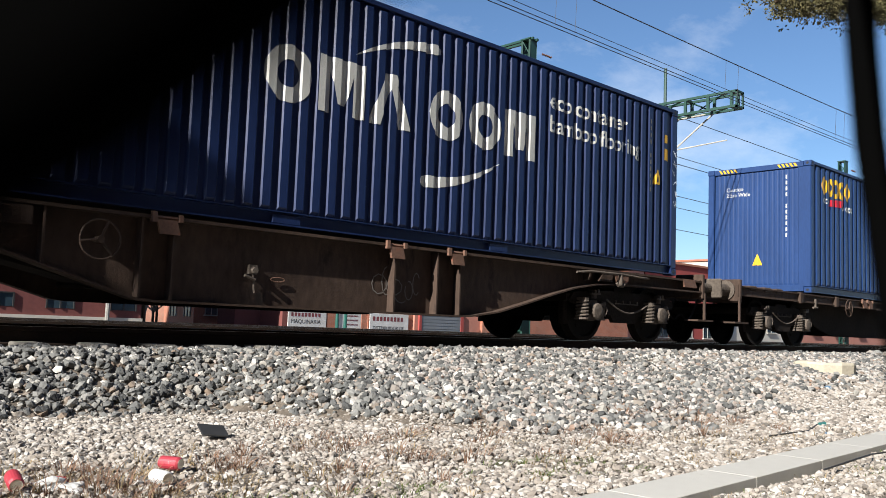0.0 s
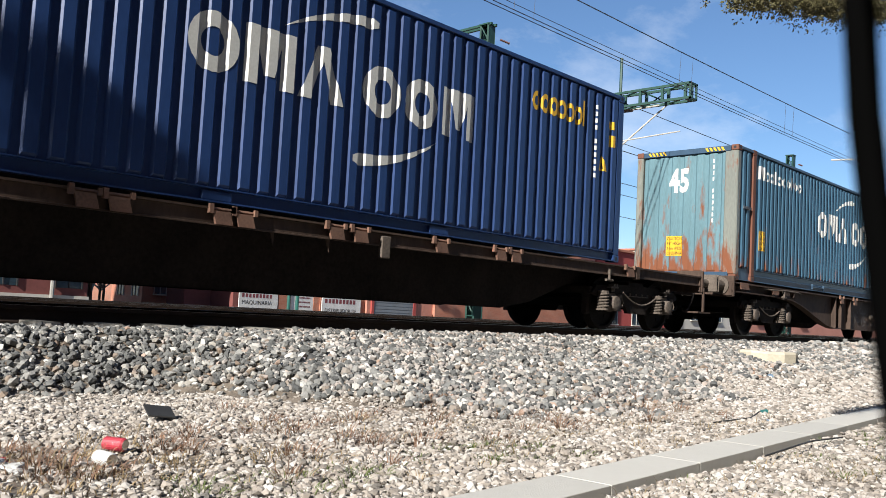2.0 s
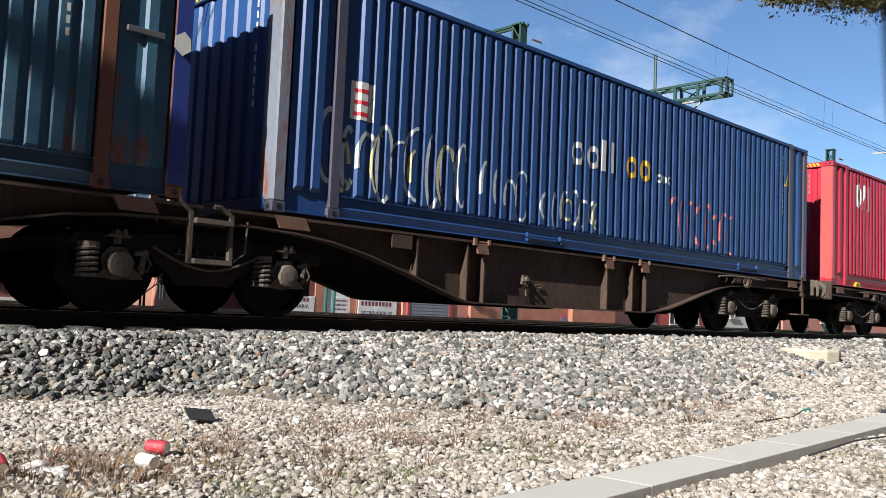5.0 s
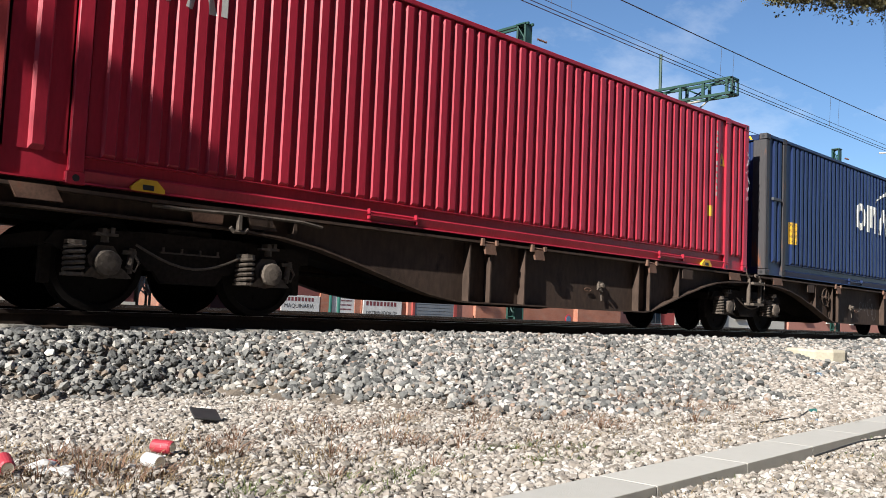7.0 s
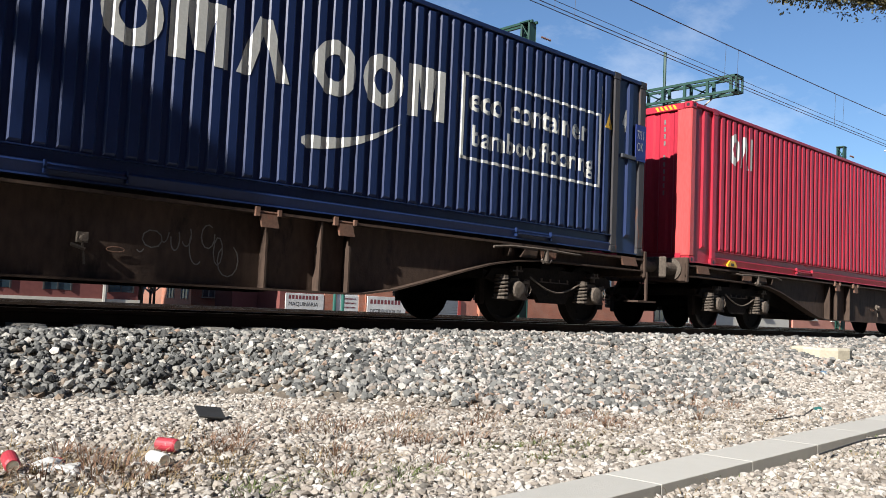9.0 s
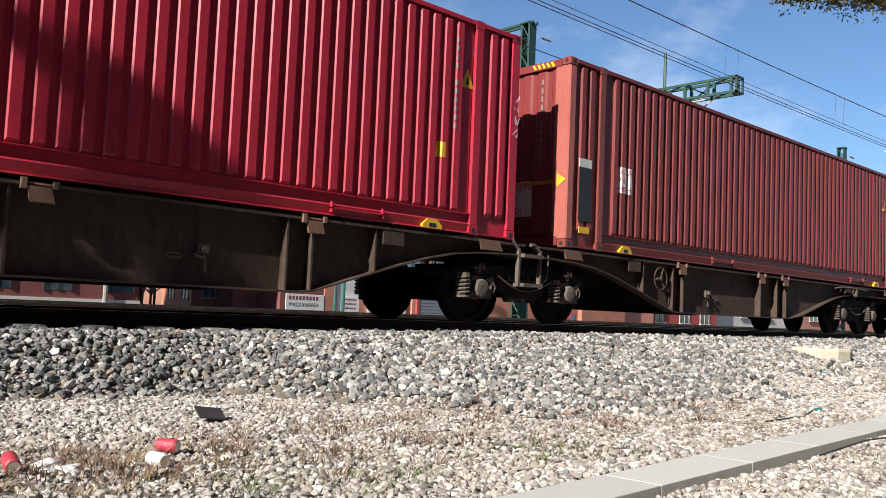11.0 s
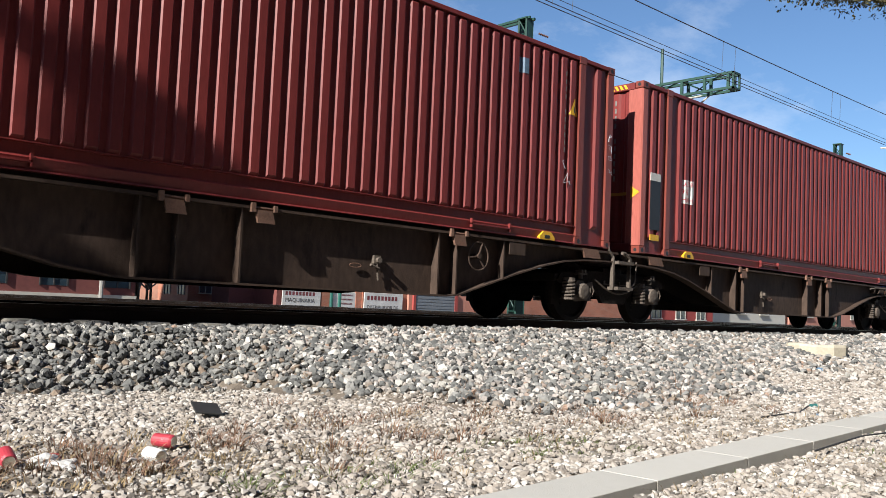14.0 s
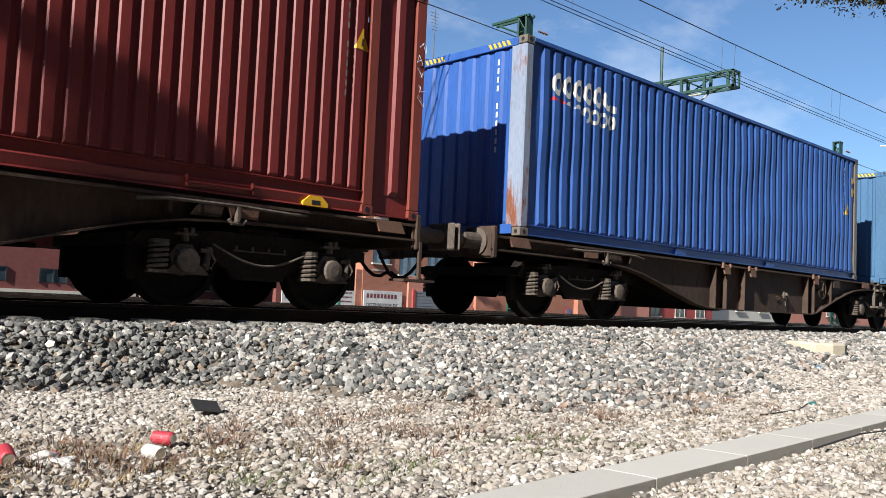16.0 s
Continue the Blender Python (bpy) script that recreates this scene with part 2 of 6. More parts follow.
def rod(bm, a, b, r, sides=8, r2=None):
    a, b = Vector(a), Vector(b)
    turn = (b - a).to_track_quat("Z", "Y").to_matrix()
    r2 = r if r2 is None else r2
    rings = []
    for c, rad in ((a, r), (b, r2)):
        rings.append([bm.verts.new(c + turn @ Vector((rad * math.cos(2 * math.pi * i / sides), rad * math.sin(2 * math.pi * i / sides), 0))) for i in range(sides)])
    for i in range(sides):
        j = (i + 1) % sides
        bm.faces.new((rings[0][i], rings[0][j], rings[1][j], rings[1][i]))
    bm.faces.new(rings[0][::-1])
    bm.faces.new(rings[1])
    return bm


def tube(bm, points, r, sides=6):
    """A bent tube through points."""
    pts = [Vector(q) for q in points]
    rings = []
    for i, c in enumerate(pts):
        way = (pts[min(i + 1, len(pts) - 1)] - pts[max(i - 1, 0)]).normalized()
        turn = way.to_track_quat("Z", "Y").to_matrix()
        rings.append([bm.verts.new(c + turn @ Vector((r * math.cos(2 * math.pi * k / sides), r * math.sin(2 * math.pi * k / sides), 0))) for k in range(sides)])
    for a, b in zip(rings, rings[1:]):
        for k in range(sides):
            j = (k + 1) % sides
            bm.faces.new((a[k], a[j], b[j], b[k]))
    bm.faces.new(rings[0][::-1])
    bm.faces.new(rings[-1])
    return bm


def lathe(bm, profile, axis="y", seg=24, at=(0, 0, 0)):
    """Turns (radius, along) round an axis through at."""
    rings = []
    for r, h in profile:
        ring = []
        for i in range(seg):
            u, v = r * math.cos(2 * math.pi * i / seg), r * math.sin(2 * math.pi * i / seg)
            q = {"y": (u, h, v), "z": (u, v, h), "x": (h, u, v)}[axis]
            ring.append(bm.verts.new(Vector(q) + Vector(at)))
        rings.append(ring)
    for a, b in zip(rings, rings[1:]):
        for i in range(seg):
            j = (i + 1) % seg
            bm.faces.new((a[i], a[j], b[j], b[i]))
    bm.faces.new(rings[0][::-1])
    bm.faces.new(rings[-1])
    bmesh.ops.recalc_face_normals(bm, faces=bm.faces)
    return bm


def lettering(text, size, align="LEFT", bold=0.0):
    """The built-in font as a flat bmesh in x and z."""
    cu = bpy.data.curves.new("lettering", "FONT")
    cu.body, cu.size, cu.align_x, cu.resolution_u, cu.offset = text, size, align, 3, bold
    ob = new("lettering", cu)
    dg = bpy.context.evaluated_depsgraph_get()
    me = ob.evaluated_get(dg).to_mesh()
    bm = bmesh.new()
    bm.from_mesh(me)
    bpy.data.objects.remove(ob)
    bpy.data.curves.remove(cu)
    for v in bm.verts:
        v.co = Vector((v.co.x, 0, v.co.y))
    return bm


def flat(bm, outline):
    bm.faces.new([bm.verts.new((x, 0, z)) for x, z in outline])


def ring(bm, x, z, w, h, thick, a0=0.0, a1=360.0, n=20):
    """A flat oval band round (x, z)."""
    full = a1 - a0 >= 360
    pts = []
    for i in range(n + (0 if full else 1)):
        a = radians(a0 + (a1 - a0) * i / n)
        pts.append((bm.verts.new((x + w / 2 * math.cos(a), 0, z + h / 2 * math.sin(a))),
                    bm.verts.new((x + (w / 2 - thick) * math.cos(a), 0, z + (h / 2 - thick) * math.sin(a)))))
    for i in range(n):
        a, b = pts[i], pts[(i + 1) % len(pts)]
        bm.faces.new((a[0], b[0], b[1], a[1]))


def marks(shapes, h, gap=0.12, narrow=1.0):
    """A mark of plain shapes in a row: o ring, i bars, t wedge, b block."""
    bm, x = bmesh.new(), 0.0
    for s in shapes:
        w = {"o": 0.95, "i": 1.0, "t": 1.0, "b": 0.42, " ": 0.35, "u": 0.7}[s] * h
        k = 0.26 * h
        if s == "o":
            ring(bm, x + w / 2, h / 2, w, h, k)
        elif s == "u":
            ring(bm, x + w / 2, h * 0.36, w, h * 0.72, k * 0.7)
        elif s == "i":
            flat(bm, ((x, 0), (x + k, 0), (x + k, h * 0.74), (x + w / 2 - k * 0.35, h * 0.18), (x + w / 2 + k * 0.35, h * 0.18), (x + w - k, h * 0.74), (x + w - k, 0), (x + w, 0), (x + w, h), (x, h)))
        elif s == "t":
            flat(bm, ((x, 0), (x + k, 0), (x + w * 0.5, h * 0.72), (x + w - k, 0), (x + w, 0), (x + w * 0.62, h), (x + w * 0.38, h)))
        elif s == "b":
            flat(bm, ((x, 0), (x + w * 0.6, 0), (x + w * 0.6, h), (x, h)))
        x += w + (gap * h if s != " " else 0)
    for v in bm.verts:
        v.co.x *= narrow
    return bm


def swoosh(bm, x, z, w, h, up):
    """A tapering arc, thick and round at one end, pointed at the other; up: turned half round."""
    n, top, low = 14, [], []
    for i in range(n + 1):
        u = i / n
        c = h * (0.16 + 0.84 * u ** 2.1)
        t = h * 0.16 * (1 - u) ** 0.7 * min(1.0, (u + 0.012) / 0.06) ** 0.5
        q = [(u * w, c + t), (u * w, c - t)]
        if up:
            q = [(w - a, h - d) for a, d in q]
        top.append((x + q[0][0], z + q[0][1]))
        low.append((x + q[1][0], z + q[1][1]))
    for i in range(n):
        quad = (low[i], low[i + 1], top[i + 1], top[i])
        flat(bm, quad if i < n - 1 else (low[i], low[i + 1], top[i]))
    bmesh.ops.remove_doubles(bm, verts=bm.verts, dist=0.0005)


def shifted(bm, x, z):
    for v in bm.verts:
        v.co.x += x
        v.co.z += z
    return bm


# ---- containers ----
def corrugation(length, pitch, depth, start, phase=None):
    """Break points (x, depth) of a trapezoid profile along a wall: wide outer faces, steep flanks; phase: where a flank lies."""
    if phase is None:
        n = max(1, round(length / pitch))
        p, a0 = length / n, start
    else:
        p = pitch
        a0 = start + (phase - 0.34 * p - start) % p
        n = int((start + length - a0) / p)
    pts = [] if a0 - start < 0.001 else [(start, depth)]
    for i in range(n):
        a = a0 + i * p
        pts += [(a, depth), (a + 0.27 * p, depth), (a + 0.40 * p, 0.0), (a + 0.87 * p, 0.0)]
    pts.append((a0 + n * p, depth))
    if start + length - pts[-1][0] > 0.001:
        pts.append((start + length, depth))
    return pts


def depth_at(profile, x):
    if x <= profile[0][0] or x >= profile[-1][0]:
        return profile[0][1]
    xs = [q[0] for q in profile]
    return float(np.interp(x, xs, [q[1] for q in profile]))


def conform(bm, profile, proud=0.004):
    """Lays a flat mark on a corrugated wall."""
    lo, hi = min(v.co.x for v in bm.verts), max(v.co.x for v in bm.verts)
    for x, _ in profile:
        if lo < x < hi:
            bmesh.ops.bisect_plane(bm, geom=bm.verts[:] + bm.edges[:] + bm.faces[:], plane_co=(x, 0, 0), plane_no=(1, 0, 0))
    for v in bm.verts:
        v.co.y = depth_at(profile, v.co.x) - proud
    return bm


def corrugated_wall(profile, z0, z1, thick=0.006, dents=0.0):
    bm = bmesh.new()
    deep = max(d for _, d in profile)
    zs = [z0, z0 + 0.05, *[z0 + (z1 - z0) * k / 6 for k in range(1, 6)], z1 - 0.05, z1]
    rows = []
    for z in zs:
        end = z in (z0, z1)
        rows.append([bm.verts.new((x, (deep if end else d) + dents * noise.noise(Vector((x * 0.9, z * 1.1, 3.7))), z)) for x, d in profile])
    for a, b in zip(rows, rows[1:]):
        for i in range(len(a) - 1):
            bm.faces.new((a[i], a[i + 1], b[i + 1], b[i]))
    return bm


CONTAINERS = {}
END_WALL = {}


def container(key, label, at_x, length, paint_m, pitch=0.20, depth=0.036, width=2.44, post=None, lit_post=None, rail=None, dents=0.004, flat_end=False, phase=0.0, end_paint=None):
    """x runs along the train from 0, y from 0 at the near side, z up from the floor castings."""
    H = 2.896
    post, rail = post or paint_m, rail or paint_m
    # leading posts get a paler paint, with the sunlight put into the colour
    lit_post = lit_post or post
    c = thing("shipping_container", label, "container", "containers on the train")
    long = length > 13
    inset = 0.762 if long else 0.0
    # side walls
    spans = [(0.20, inset - 0.02, ), (inset + 0.16, length - inset - 0.16), (length - inset + 0.02, length - 0.20)] if long else [(0.16, length - 0.16)]
    prof = []
    for a, b in spans:
        prof.append(corrugation(b - a, pitch, depth, a, phase))
    for p in prof:
        part("side_panel", corrugated_wall(p, 0.27 if long else 0.16, H - 0.07, dents=dents), paint_m, c)
    bm = bmesh.new()
    box(bm, 0.1, length - 0.1, width - 0.05, width - 0.02, 0.16, H - 0.07)
    part("side_panel", bm, paint_m, c)
    main = prof[1] if long else prof[0]
    # end walls: the leading one is corrugated, the other carries doors
    e = corrugation(width - 0.36, 0.115 if flat_end else 0.29, 0.008 if flat_end else 0.030, 0.18)
    bm = corrugated_wall(e, 0.16, H - 0.12, dents=0.004)
    for v in bm.verts:
        v.co = Vector((0.03 + v.co.y, width - v.co.x, v.co.z))
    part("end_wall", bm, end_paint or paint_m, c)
    part("door", boxed((length - 0.06, length - 0.02, 0.1, width / 2 - 0.005, 0.16, H - 0.12), bevel=0.004), paint_m, c)
    part("door", boxed((length - 0.06, length - 0.02, width / 2 + 0.005, width - 0.1, 0.16, H - 0.12), bevel=0.004), paint_m, c)
    # roof
    bm = bmesh.new()
    box(bm, 0.05, length - 0.05, 0.04, width - 0.04, H - 0.05, H - 0.02)
    part("roof", bm, paint_m, c)
    part("floor", boxed((0.1, length - 0.1, 0.1, width - 0.1, 0.10, 0.15)), M_FRAME, c)
    # rails
    part("top_rail", boxed((0.17, length - 0.17, -0.004, 0.06, H - 0.075, H - 0.012), bevel=0.006), rail, c)
    part("top_rail", boxed((0.17, length - 0.17, width - 0.06, width, H - 0.075, H - 0.012)), rail, c)
    part("end_rail", boxed((0.0, 0.07, 0.17, width - 0.17, H - 0.13, H - 0.012), bevel=0.006), rail, c)
    part("end_sill", boxed((0.0, 0.07, 0.17, width - 0.17, 0.03, 0.17), bevel=0.006), rail, c)
    if long:
        rail_section = [(-0.012, 0.012), (0.09, 0.012), (0.09, 0.28), (0.0, 0.28), (0.0, 0.268), (0.050, 0.262), (0.050, 0.165), (0.004, 0.135), (0.028, 0.03), (-0.006, 0.03)]
        bm = bmesh.new()
        ends = [[bm.verts.new((xx, u, v)) for u, v in rail_section] for xx in (0.9, length - 0.9)]
        for i in range(10):
            bm.faces.new((ends[0][i], ends[0][(i + 1) % 10], ends[1][(i + 1) % 10], ends[1][i]))
        bmesh.ops.recalc_face_normals(bm, faces=bm.faces)
        part("bottom_rail", bm, rail, c)
        for xx in (0.18, length - 0.9):
            part("end_rail_piece", boxed((xx, xx + 0.72, 0.046, 0.09, 0.012, 0.27), (xx, xx + 0.72, 0.0, 0.046, 0.012, 0.03)), rail, c)
        for x in (length * 0.31, length * 0.77):
            part("lifting_stop", boxed((x, x + 0.02, -0.035, 0.012, 0.05, 0.17), (x + 0.75, x + 0.77, -0.035, 0.012, 0.05, 0.17), (x, x + 0.77, -0.035, 0.012, 0.09, 0.11)), rail, c)
    else:
        rail_section = [(-0.006, 0.012), (0.10, 0.012), (0.10, 0.17), (0.0, 0.17), (0.0, 0.158), (0.066, 0.150), (0.066, 0.03), (-0.006, 0.03)]
        bm = bmesh.new()
        ends = [[bm.verts.new((xx, u, v)) for u, v in rail_section] for xx in (0.17, length - 0.17)]
        for i in range(8):
            bm.faces.new((ends[0][i], ends[0][(i + 1) % 8], ends[1][(i + 1) % 8], ends[1][i]))
        bmesh.ops.recalc_face_normals(bm, faces=bm.faces)
        part("bottom_rail", bm, rail, c)
        for x in (0.34 * length, 0.62 * length):
            part("fork_pocket", boxed((x, x + 0.36, 0.02, 0.07, 0.035, 0.13), bevel=0.004), rail, c)
    part("bottom_rail", boxed((0.17, length - 0.17, width - 0.05, width, 0.02, 0.2)), rail, c)
    # posts and castings
    cast = boxed((0, 0.178, 0, 0.162, 0, 0.118), bevel=0.008)
    cast_me = part("corner_casting", cast, post, c).data
    hole = bmesh.new()
    lathe(hole, [(0.034, -0.003), (0.034, 0.0)], "y", 10, (0.09, 0, 0.06))
    hole_me = part("casting_hole", hole, M_BLACK, c).data
    hole = bmesh.new()
    lathe(hole, [(0.03, -0.003), (0.03, 0.0)], "x", 10, (0, 0.08, 0.06))
    end_hole = part("casting_hole", hole, M_BLACK, c).data
    share("casting_hole", end_hole, c, pose(0, 0, H - 0.118))
    for x in (0, length - 0.178):
        for y in (0, width - 0.162):
            for z in (0, H - 0.118):
                if (x, y, z) != (0, 0, 0):
                    share("corner_casting", cast_me, c, pose(x, y, z))
                    if y == 0:
                        share("casting_hole", hole_me, c, pose(x, y, z))
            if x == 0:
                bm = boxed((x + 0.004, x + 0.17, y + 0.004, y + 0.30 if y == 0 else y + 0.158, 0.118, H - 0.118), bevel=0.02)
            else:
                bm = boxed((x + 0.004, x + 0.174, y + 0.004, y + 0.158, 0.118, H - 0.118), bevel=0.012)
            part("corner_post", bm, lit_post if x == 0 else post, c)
    if long:
        for x in (inset, length - inset - 0.14):
            part("inner_post", boxed((x, x + 0.14, -0.006, 0.06, 0.118, H - 0.118), bevel=0.008), post, c)
            share("corner_casting", cast_me, c, pose(x - 0.02, -0.008, 0))
            share("corner_casting", cast_me, c, pose(x - 0.02, -0.008, H - 0.118))
            share("casting_hole", hole_me, c, pose(x - 0.02, -0.009, 0))
    # hazard stripes at the leading top rail
    for y0 in (0.30, width - 0.75):
        for k in range(5):
            bm = bmesh.new()
            a = y0 + k * 0.09
            q = [(a, H - 0.11), (a + 0.05, H - 0.11), (a + 0.10, H - 0.03), (a + 0.05, H - 0.03)]
            bm.faces.new([bm.verts.new((-0.005, yy, zz)) for yy, zz in q])
            part("hazard_stripe", bm, M_YELLOW, c)
    CONTAINERS[key] = (c, at_x, main, length, width)
    END_WALL[key] = e
    return c


def mark(key, name, bm, material, x, z, label=""):
    c, _, prof, _, _ = CONTAINERS[key]
    o = part(name, conform(shifted(bm, x, z), prof), material, c, label)
    return tagged(o, kind="stuff" if name == "code_strip" else "")


def end_mark(key, name, bm, material, y, z, label="", proud=0.004):
    """A mark on the leading end; y from the near edge towards the far one, read from outside."""
    c, _, _, _, width = CONTAINERS[key]
    conform(shifted(bm, width - y, z), END_WALL[key], proud)
    for v in bm.verts:
        v.co = Vector((0.03 + v.co.y, width - v.co.x, v.co.z))
    o = part(name, bm, material, c, label)
    return tagged(o, kind="stuff" if name == "code_strip" else "")


def code_strip(n, h, w=0.055, gap=0.045, skip=(4, 11)):
    """An unreadable upright code: n short bars below one another."""
    bm, z = bmesh.new(), 0.0
    for i in range(n):
        if i not in skip:
            flat(bm, ((0, z - h), (w, z - h), (w, z), (0, z)))
        z -= h + gap
    return bm


def warning(key, x, z, end=False):
    bm = bmesh.new()
    flat(bm, ((0, 0), (0.23, 0), (0.23, 0.02), (0.125, 0.25), (0.105, 0.25), (0, 0.02)))
    inner = bmesh.new()
    flat(inner, ((0.09, 0.04), (0.14, 0.04), (0.13, 0.13), (0.10, 0.13)))
    if end:
        end_mark(key, "warning_sign", bm, M_YELLOW, x, z)
    else:
        mark(key, "warning_sign", bm, M_YELLOW, x, z)
        inner_c = CONTAINERS[key]
        part("warning_print", shifted(conform(shifted(inner, x, z), inner_c[2], 0.006), 0, 0), M_BLACK, inner_c[0])


def caution(key, x, z, w, h, colour, lines, ink, end=False):
    bm = bmesh.new()
    flat(bm, ((0, 0), (w, 0), (w, h), (0, h)))
    put = end_mark if end else mark
    put(key, "caution_label", bm, colour, x, z)
    for i, s in enumerate(lines):
        t = lettering(s, h / len(lines) * 0.95)
        hi = max(v.co.x for v in t.verts)
        for v in t.verts:
            v.co.x *= min(1, w * 0.9 / hi)
        zz = z + h - (i + 0.82) * h / len(lines)
        if end:
            end_mark(key, "caution_print", t, ink, x - w * 0.05, zz, proud=0.007)
        else:
            c, _, prof, _, _ = CONTAINERS[key]
            part("caution_print", conform(shifted(t, x + w * 0.05, zz), prof, 0.007), ink, c)


def big_mark(key, x, z, h=0.66, material=None):
    """The white two-word mark with its two arcs."""
    material = material or M_WHITE
    widths = {"o": 0.95, "i": 1.0, "t": 1.0, " ": 0.23}
    at = x
    for shape in "oit ooi":
        if shape != " ":
            mark(key, "large_mark", marks(shape, h), material, at, z, "large white mark of a plain shape")
        at += (widths[shape] + 0.12) * h
    a = bmesh.new()
    swoosh(a, 0, 0, 1.4, 0.46, True)
    mark(key, "arc_mark", a, material, x + 1.2, z + h + 0.10)
    b = bmesh.new()
    swoosh(b, 0, 0, 1.45, 0.52, False)
    mark(key, "arc_mark", b, material, x + 2.3, z - 0.66)


ITEM = 13.716
SHORT = 12.192
container("a", "navy blue corrugated steel container with white lettering", 0.81, SHORT, P_NAVY, 0.2157, phase=0.094)
container("b", "blue corrugated steel container with yellow and white marks", 18.36, SHORT, P_BLUE, 0.2512, flat_end=True, width=2.46, phase=0.046)
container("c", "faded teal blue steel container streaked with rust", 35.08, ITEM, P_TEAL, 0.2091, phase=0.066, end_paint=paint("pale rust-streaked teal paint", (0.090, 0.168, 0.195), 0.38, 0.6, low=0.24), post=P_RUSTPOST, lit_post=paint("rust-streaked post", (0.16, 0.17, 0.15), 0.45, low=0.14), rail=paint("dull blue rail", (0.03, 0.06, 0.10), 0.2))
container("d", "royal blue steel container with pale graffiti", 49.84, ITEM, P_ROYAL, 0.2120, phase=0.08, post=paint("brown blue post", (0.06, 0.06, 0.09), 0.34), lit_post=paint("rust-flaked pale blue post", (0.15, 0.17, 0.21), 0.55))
container("e", "bright red corrugated steel container", 64.95, ITEM, P_RED, 0.2151, phase=0.206, lit_post=paint("sunlit red post", (0.5, 0.07, 0.07), 0.02))
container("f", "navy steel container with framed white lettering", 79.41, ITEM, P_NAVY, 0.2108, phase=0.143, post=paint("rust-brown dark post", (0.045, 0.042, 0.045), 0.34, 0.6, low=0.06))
container("g", "bright red corrugated steel container", 94.56, ITEM, P_RED, 0.2151, phase=0.206, lit_post=paint("sunlit red post", (0.5, 0.07, 0.07), 0.02))
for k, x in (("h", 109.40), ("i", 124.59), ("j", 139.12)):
    container(k, "brown-red corrugated steel container with small labels", x, ITEM, P_BROWN, 0.2157, phase=0.081, post=paint("worn brown post", (0.18, 0.042, 0.03), 0.30), lit_post=paint("sunlit pink-brown post", (0.33, 0.095, 0.075), 0.26))
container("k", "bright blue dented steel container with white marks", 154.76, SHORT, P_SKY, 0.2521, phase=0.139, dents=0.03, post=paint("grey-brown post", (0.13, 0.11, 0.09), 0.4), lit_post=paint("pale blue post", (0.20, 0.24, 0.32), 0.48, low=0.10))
container("l", "grey-blue corrugated steel container", 168.9, ITEM, P_STEEL, 0.2120)

# marks on the walls
for key, x in (("a", 3.94), ("b", 3.83), ("c", 4.6), ("f", 4.65)):
    big_mark(key, x, 1.38)
mark("a", "lettering", lettering("eco container\nbamboo flooring", 0.35, bold=0.006), M_WHITE, 8.72, 2.24, "white lettering")
fr = bmesh.new()
for q in ((0, 3.05, 1.12, 1.16), (0, 3.05, 0, 0.04), (0, 0.05, 0, 1.16), (3.0, 3.05, 0, 1.16)):
    flat(fr, ((q[0], q[2]), (q[1], q[2]), (q[1], q[3]), (q[0], q[3])))
mark("f", "lettering_frame", fr, M_WHITE, 9.42, 0.98)
mark("f", "lettering", lettering("eco container", 0.46, bold=0.008), M_WHITE, 9.57, 1.65, "white lettering")
mark("f", "lettering", lettering("bamboo flooring", 0.40, bold=0.006), M_WHITE, 9.62, 1.18, "white lettering")
mark("b", "yellow_mark", marks("uuuuu", 0.60, 0.06, 0.68), M_YELLOW, 0.55, 2.20, "yellow mark of plain shapes")
mark("b", "small_mark", marks("uu", 0.17), M_WHITE, 0.62, 2.02)
bm = bmesh.new()
flat(bm, ((0, 0), (0.75, 0.05), (0.9, 0.22), (0.1, 0.16)))
mark("b", "red_mark", bm, M_REDINK, 0.88, 1.98)
mark("b", "small_mark", marks("uuuuuu", 0.17, 0.08, 0.8), M_WHITE, 1.6, 1.96)
mark("b", "yellow_mark", marks("uuuuuub", 0.42, 0.06, 0.70), M_YELLOW, 9.6, 2.14, "yellow mark of plain shapes")
mark("c", "white_mark", marks("iuubuuubuu", 0.30, 0.14), M_WHITE, 1.08, 2.30, "worn white mark of plain shapes")
mark("d", "white_mark", marks("uubb", 0.5, 0.08), M_WHITE, 5.24, 1.32)
mark("d", "yellow_mark", marks("uu", 0.5, 0.08), M_YELLOW, 6.7, 1.32)
mark("d", "small_mark", marks("uuu", 0.2, 0.08), M_WHITE, 7.65, 1.36)
for key in ("e", "g"):
    mark(key, "white_mark", marks("otb", 0.62, 0.10, 0.58), M_WHITE, 1.41, 1.94, "white mark of plain shapes")
mark("k", "white_mark", marks("uuuuuub", 0.48, 0.05, 0.70), M_WHITE, 0.62, 2.14, "white mark of plain shapes")
mark("k", "red_mark", marks("uu", 0.30, 0.05, 0.8), M_REDINK, 0.58, 1.90)
mark("k", "small_mark", marks("uuuuuu", 0.34, 0.05, 0.85), M_WHITE, 0.92, 1.86)
rng = random.Random(5)
M_PALEYELLOW = mat("pale yellow spray paint", (0.42, 0.38, 0.20), 0.7, vary=0.3)
M_PINKSPRAY = mat("faded red spray paint", (0.34, 0.10, 0.12), 0.7, vary=0.3)
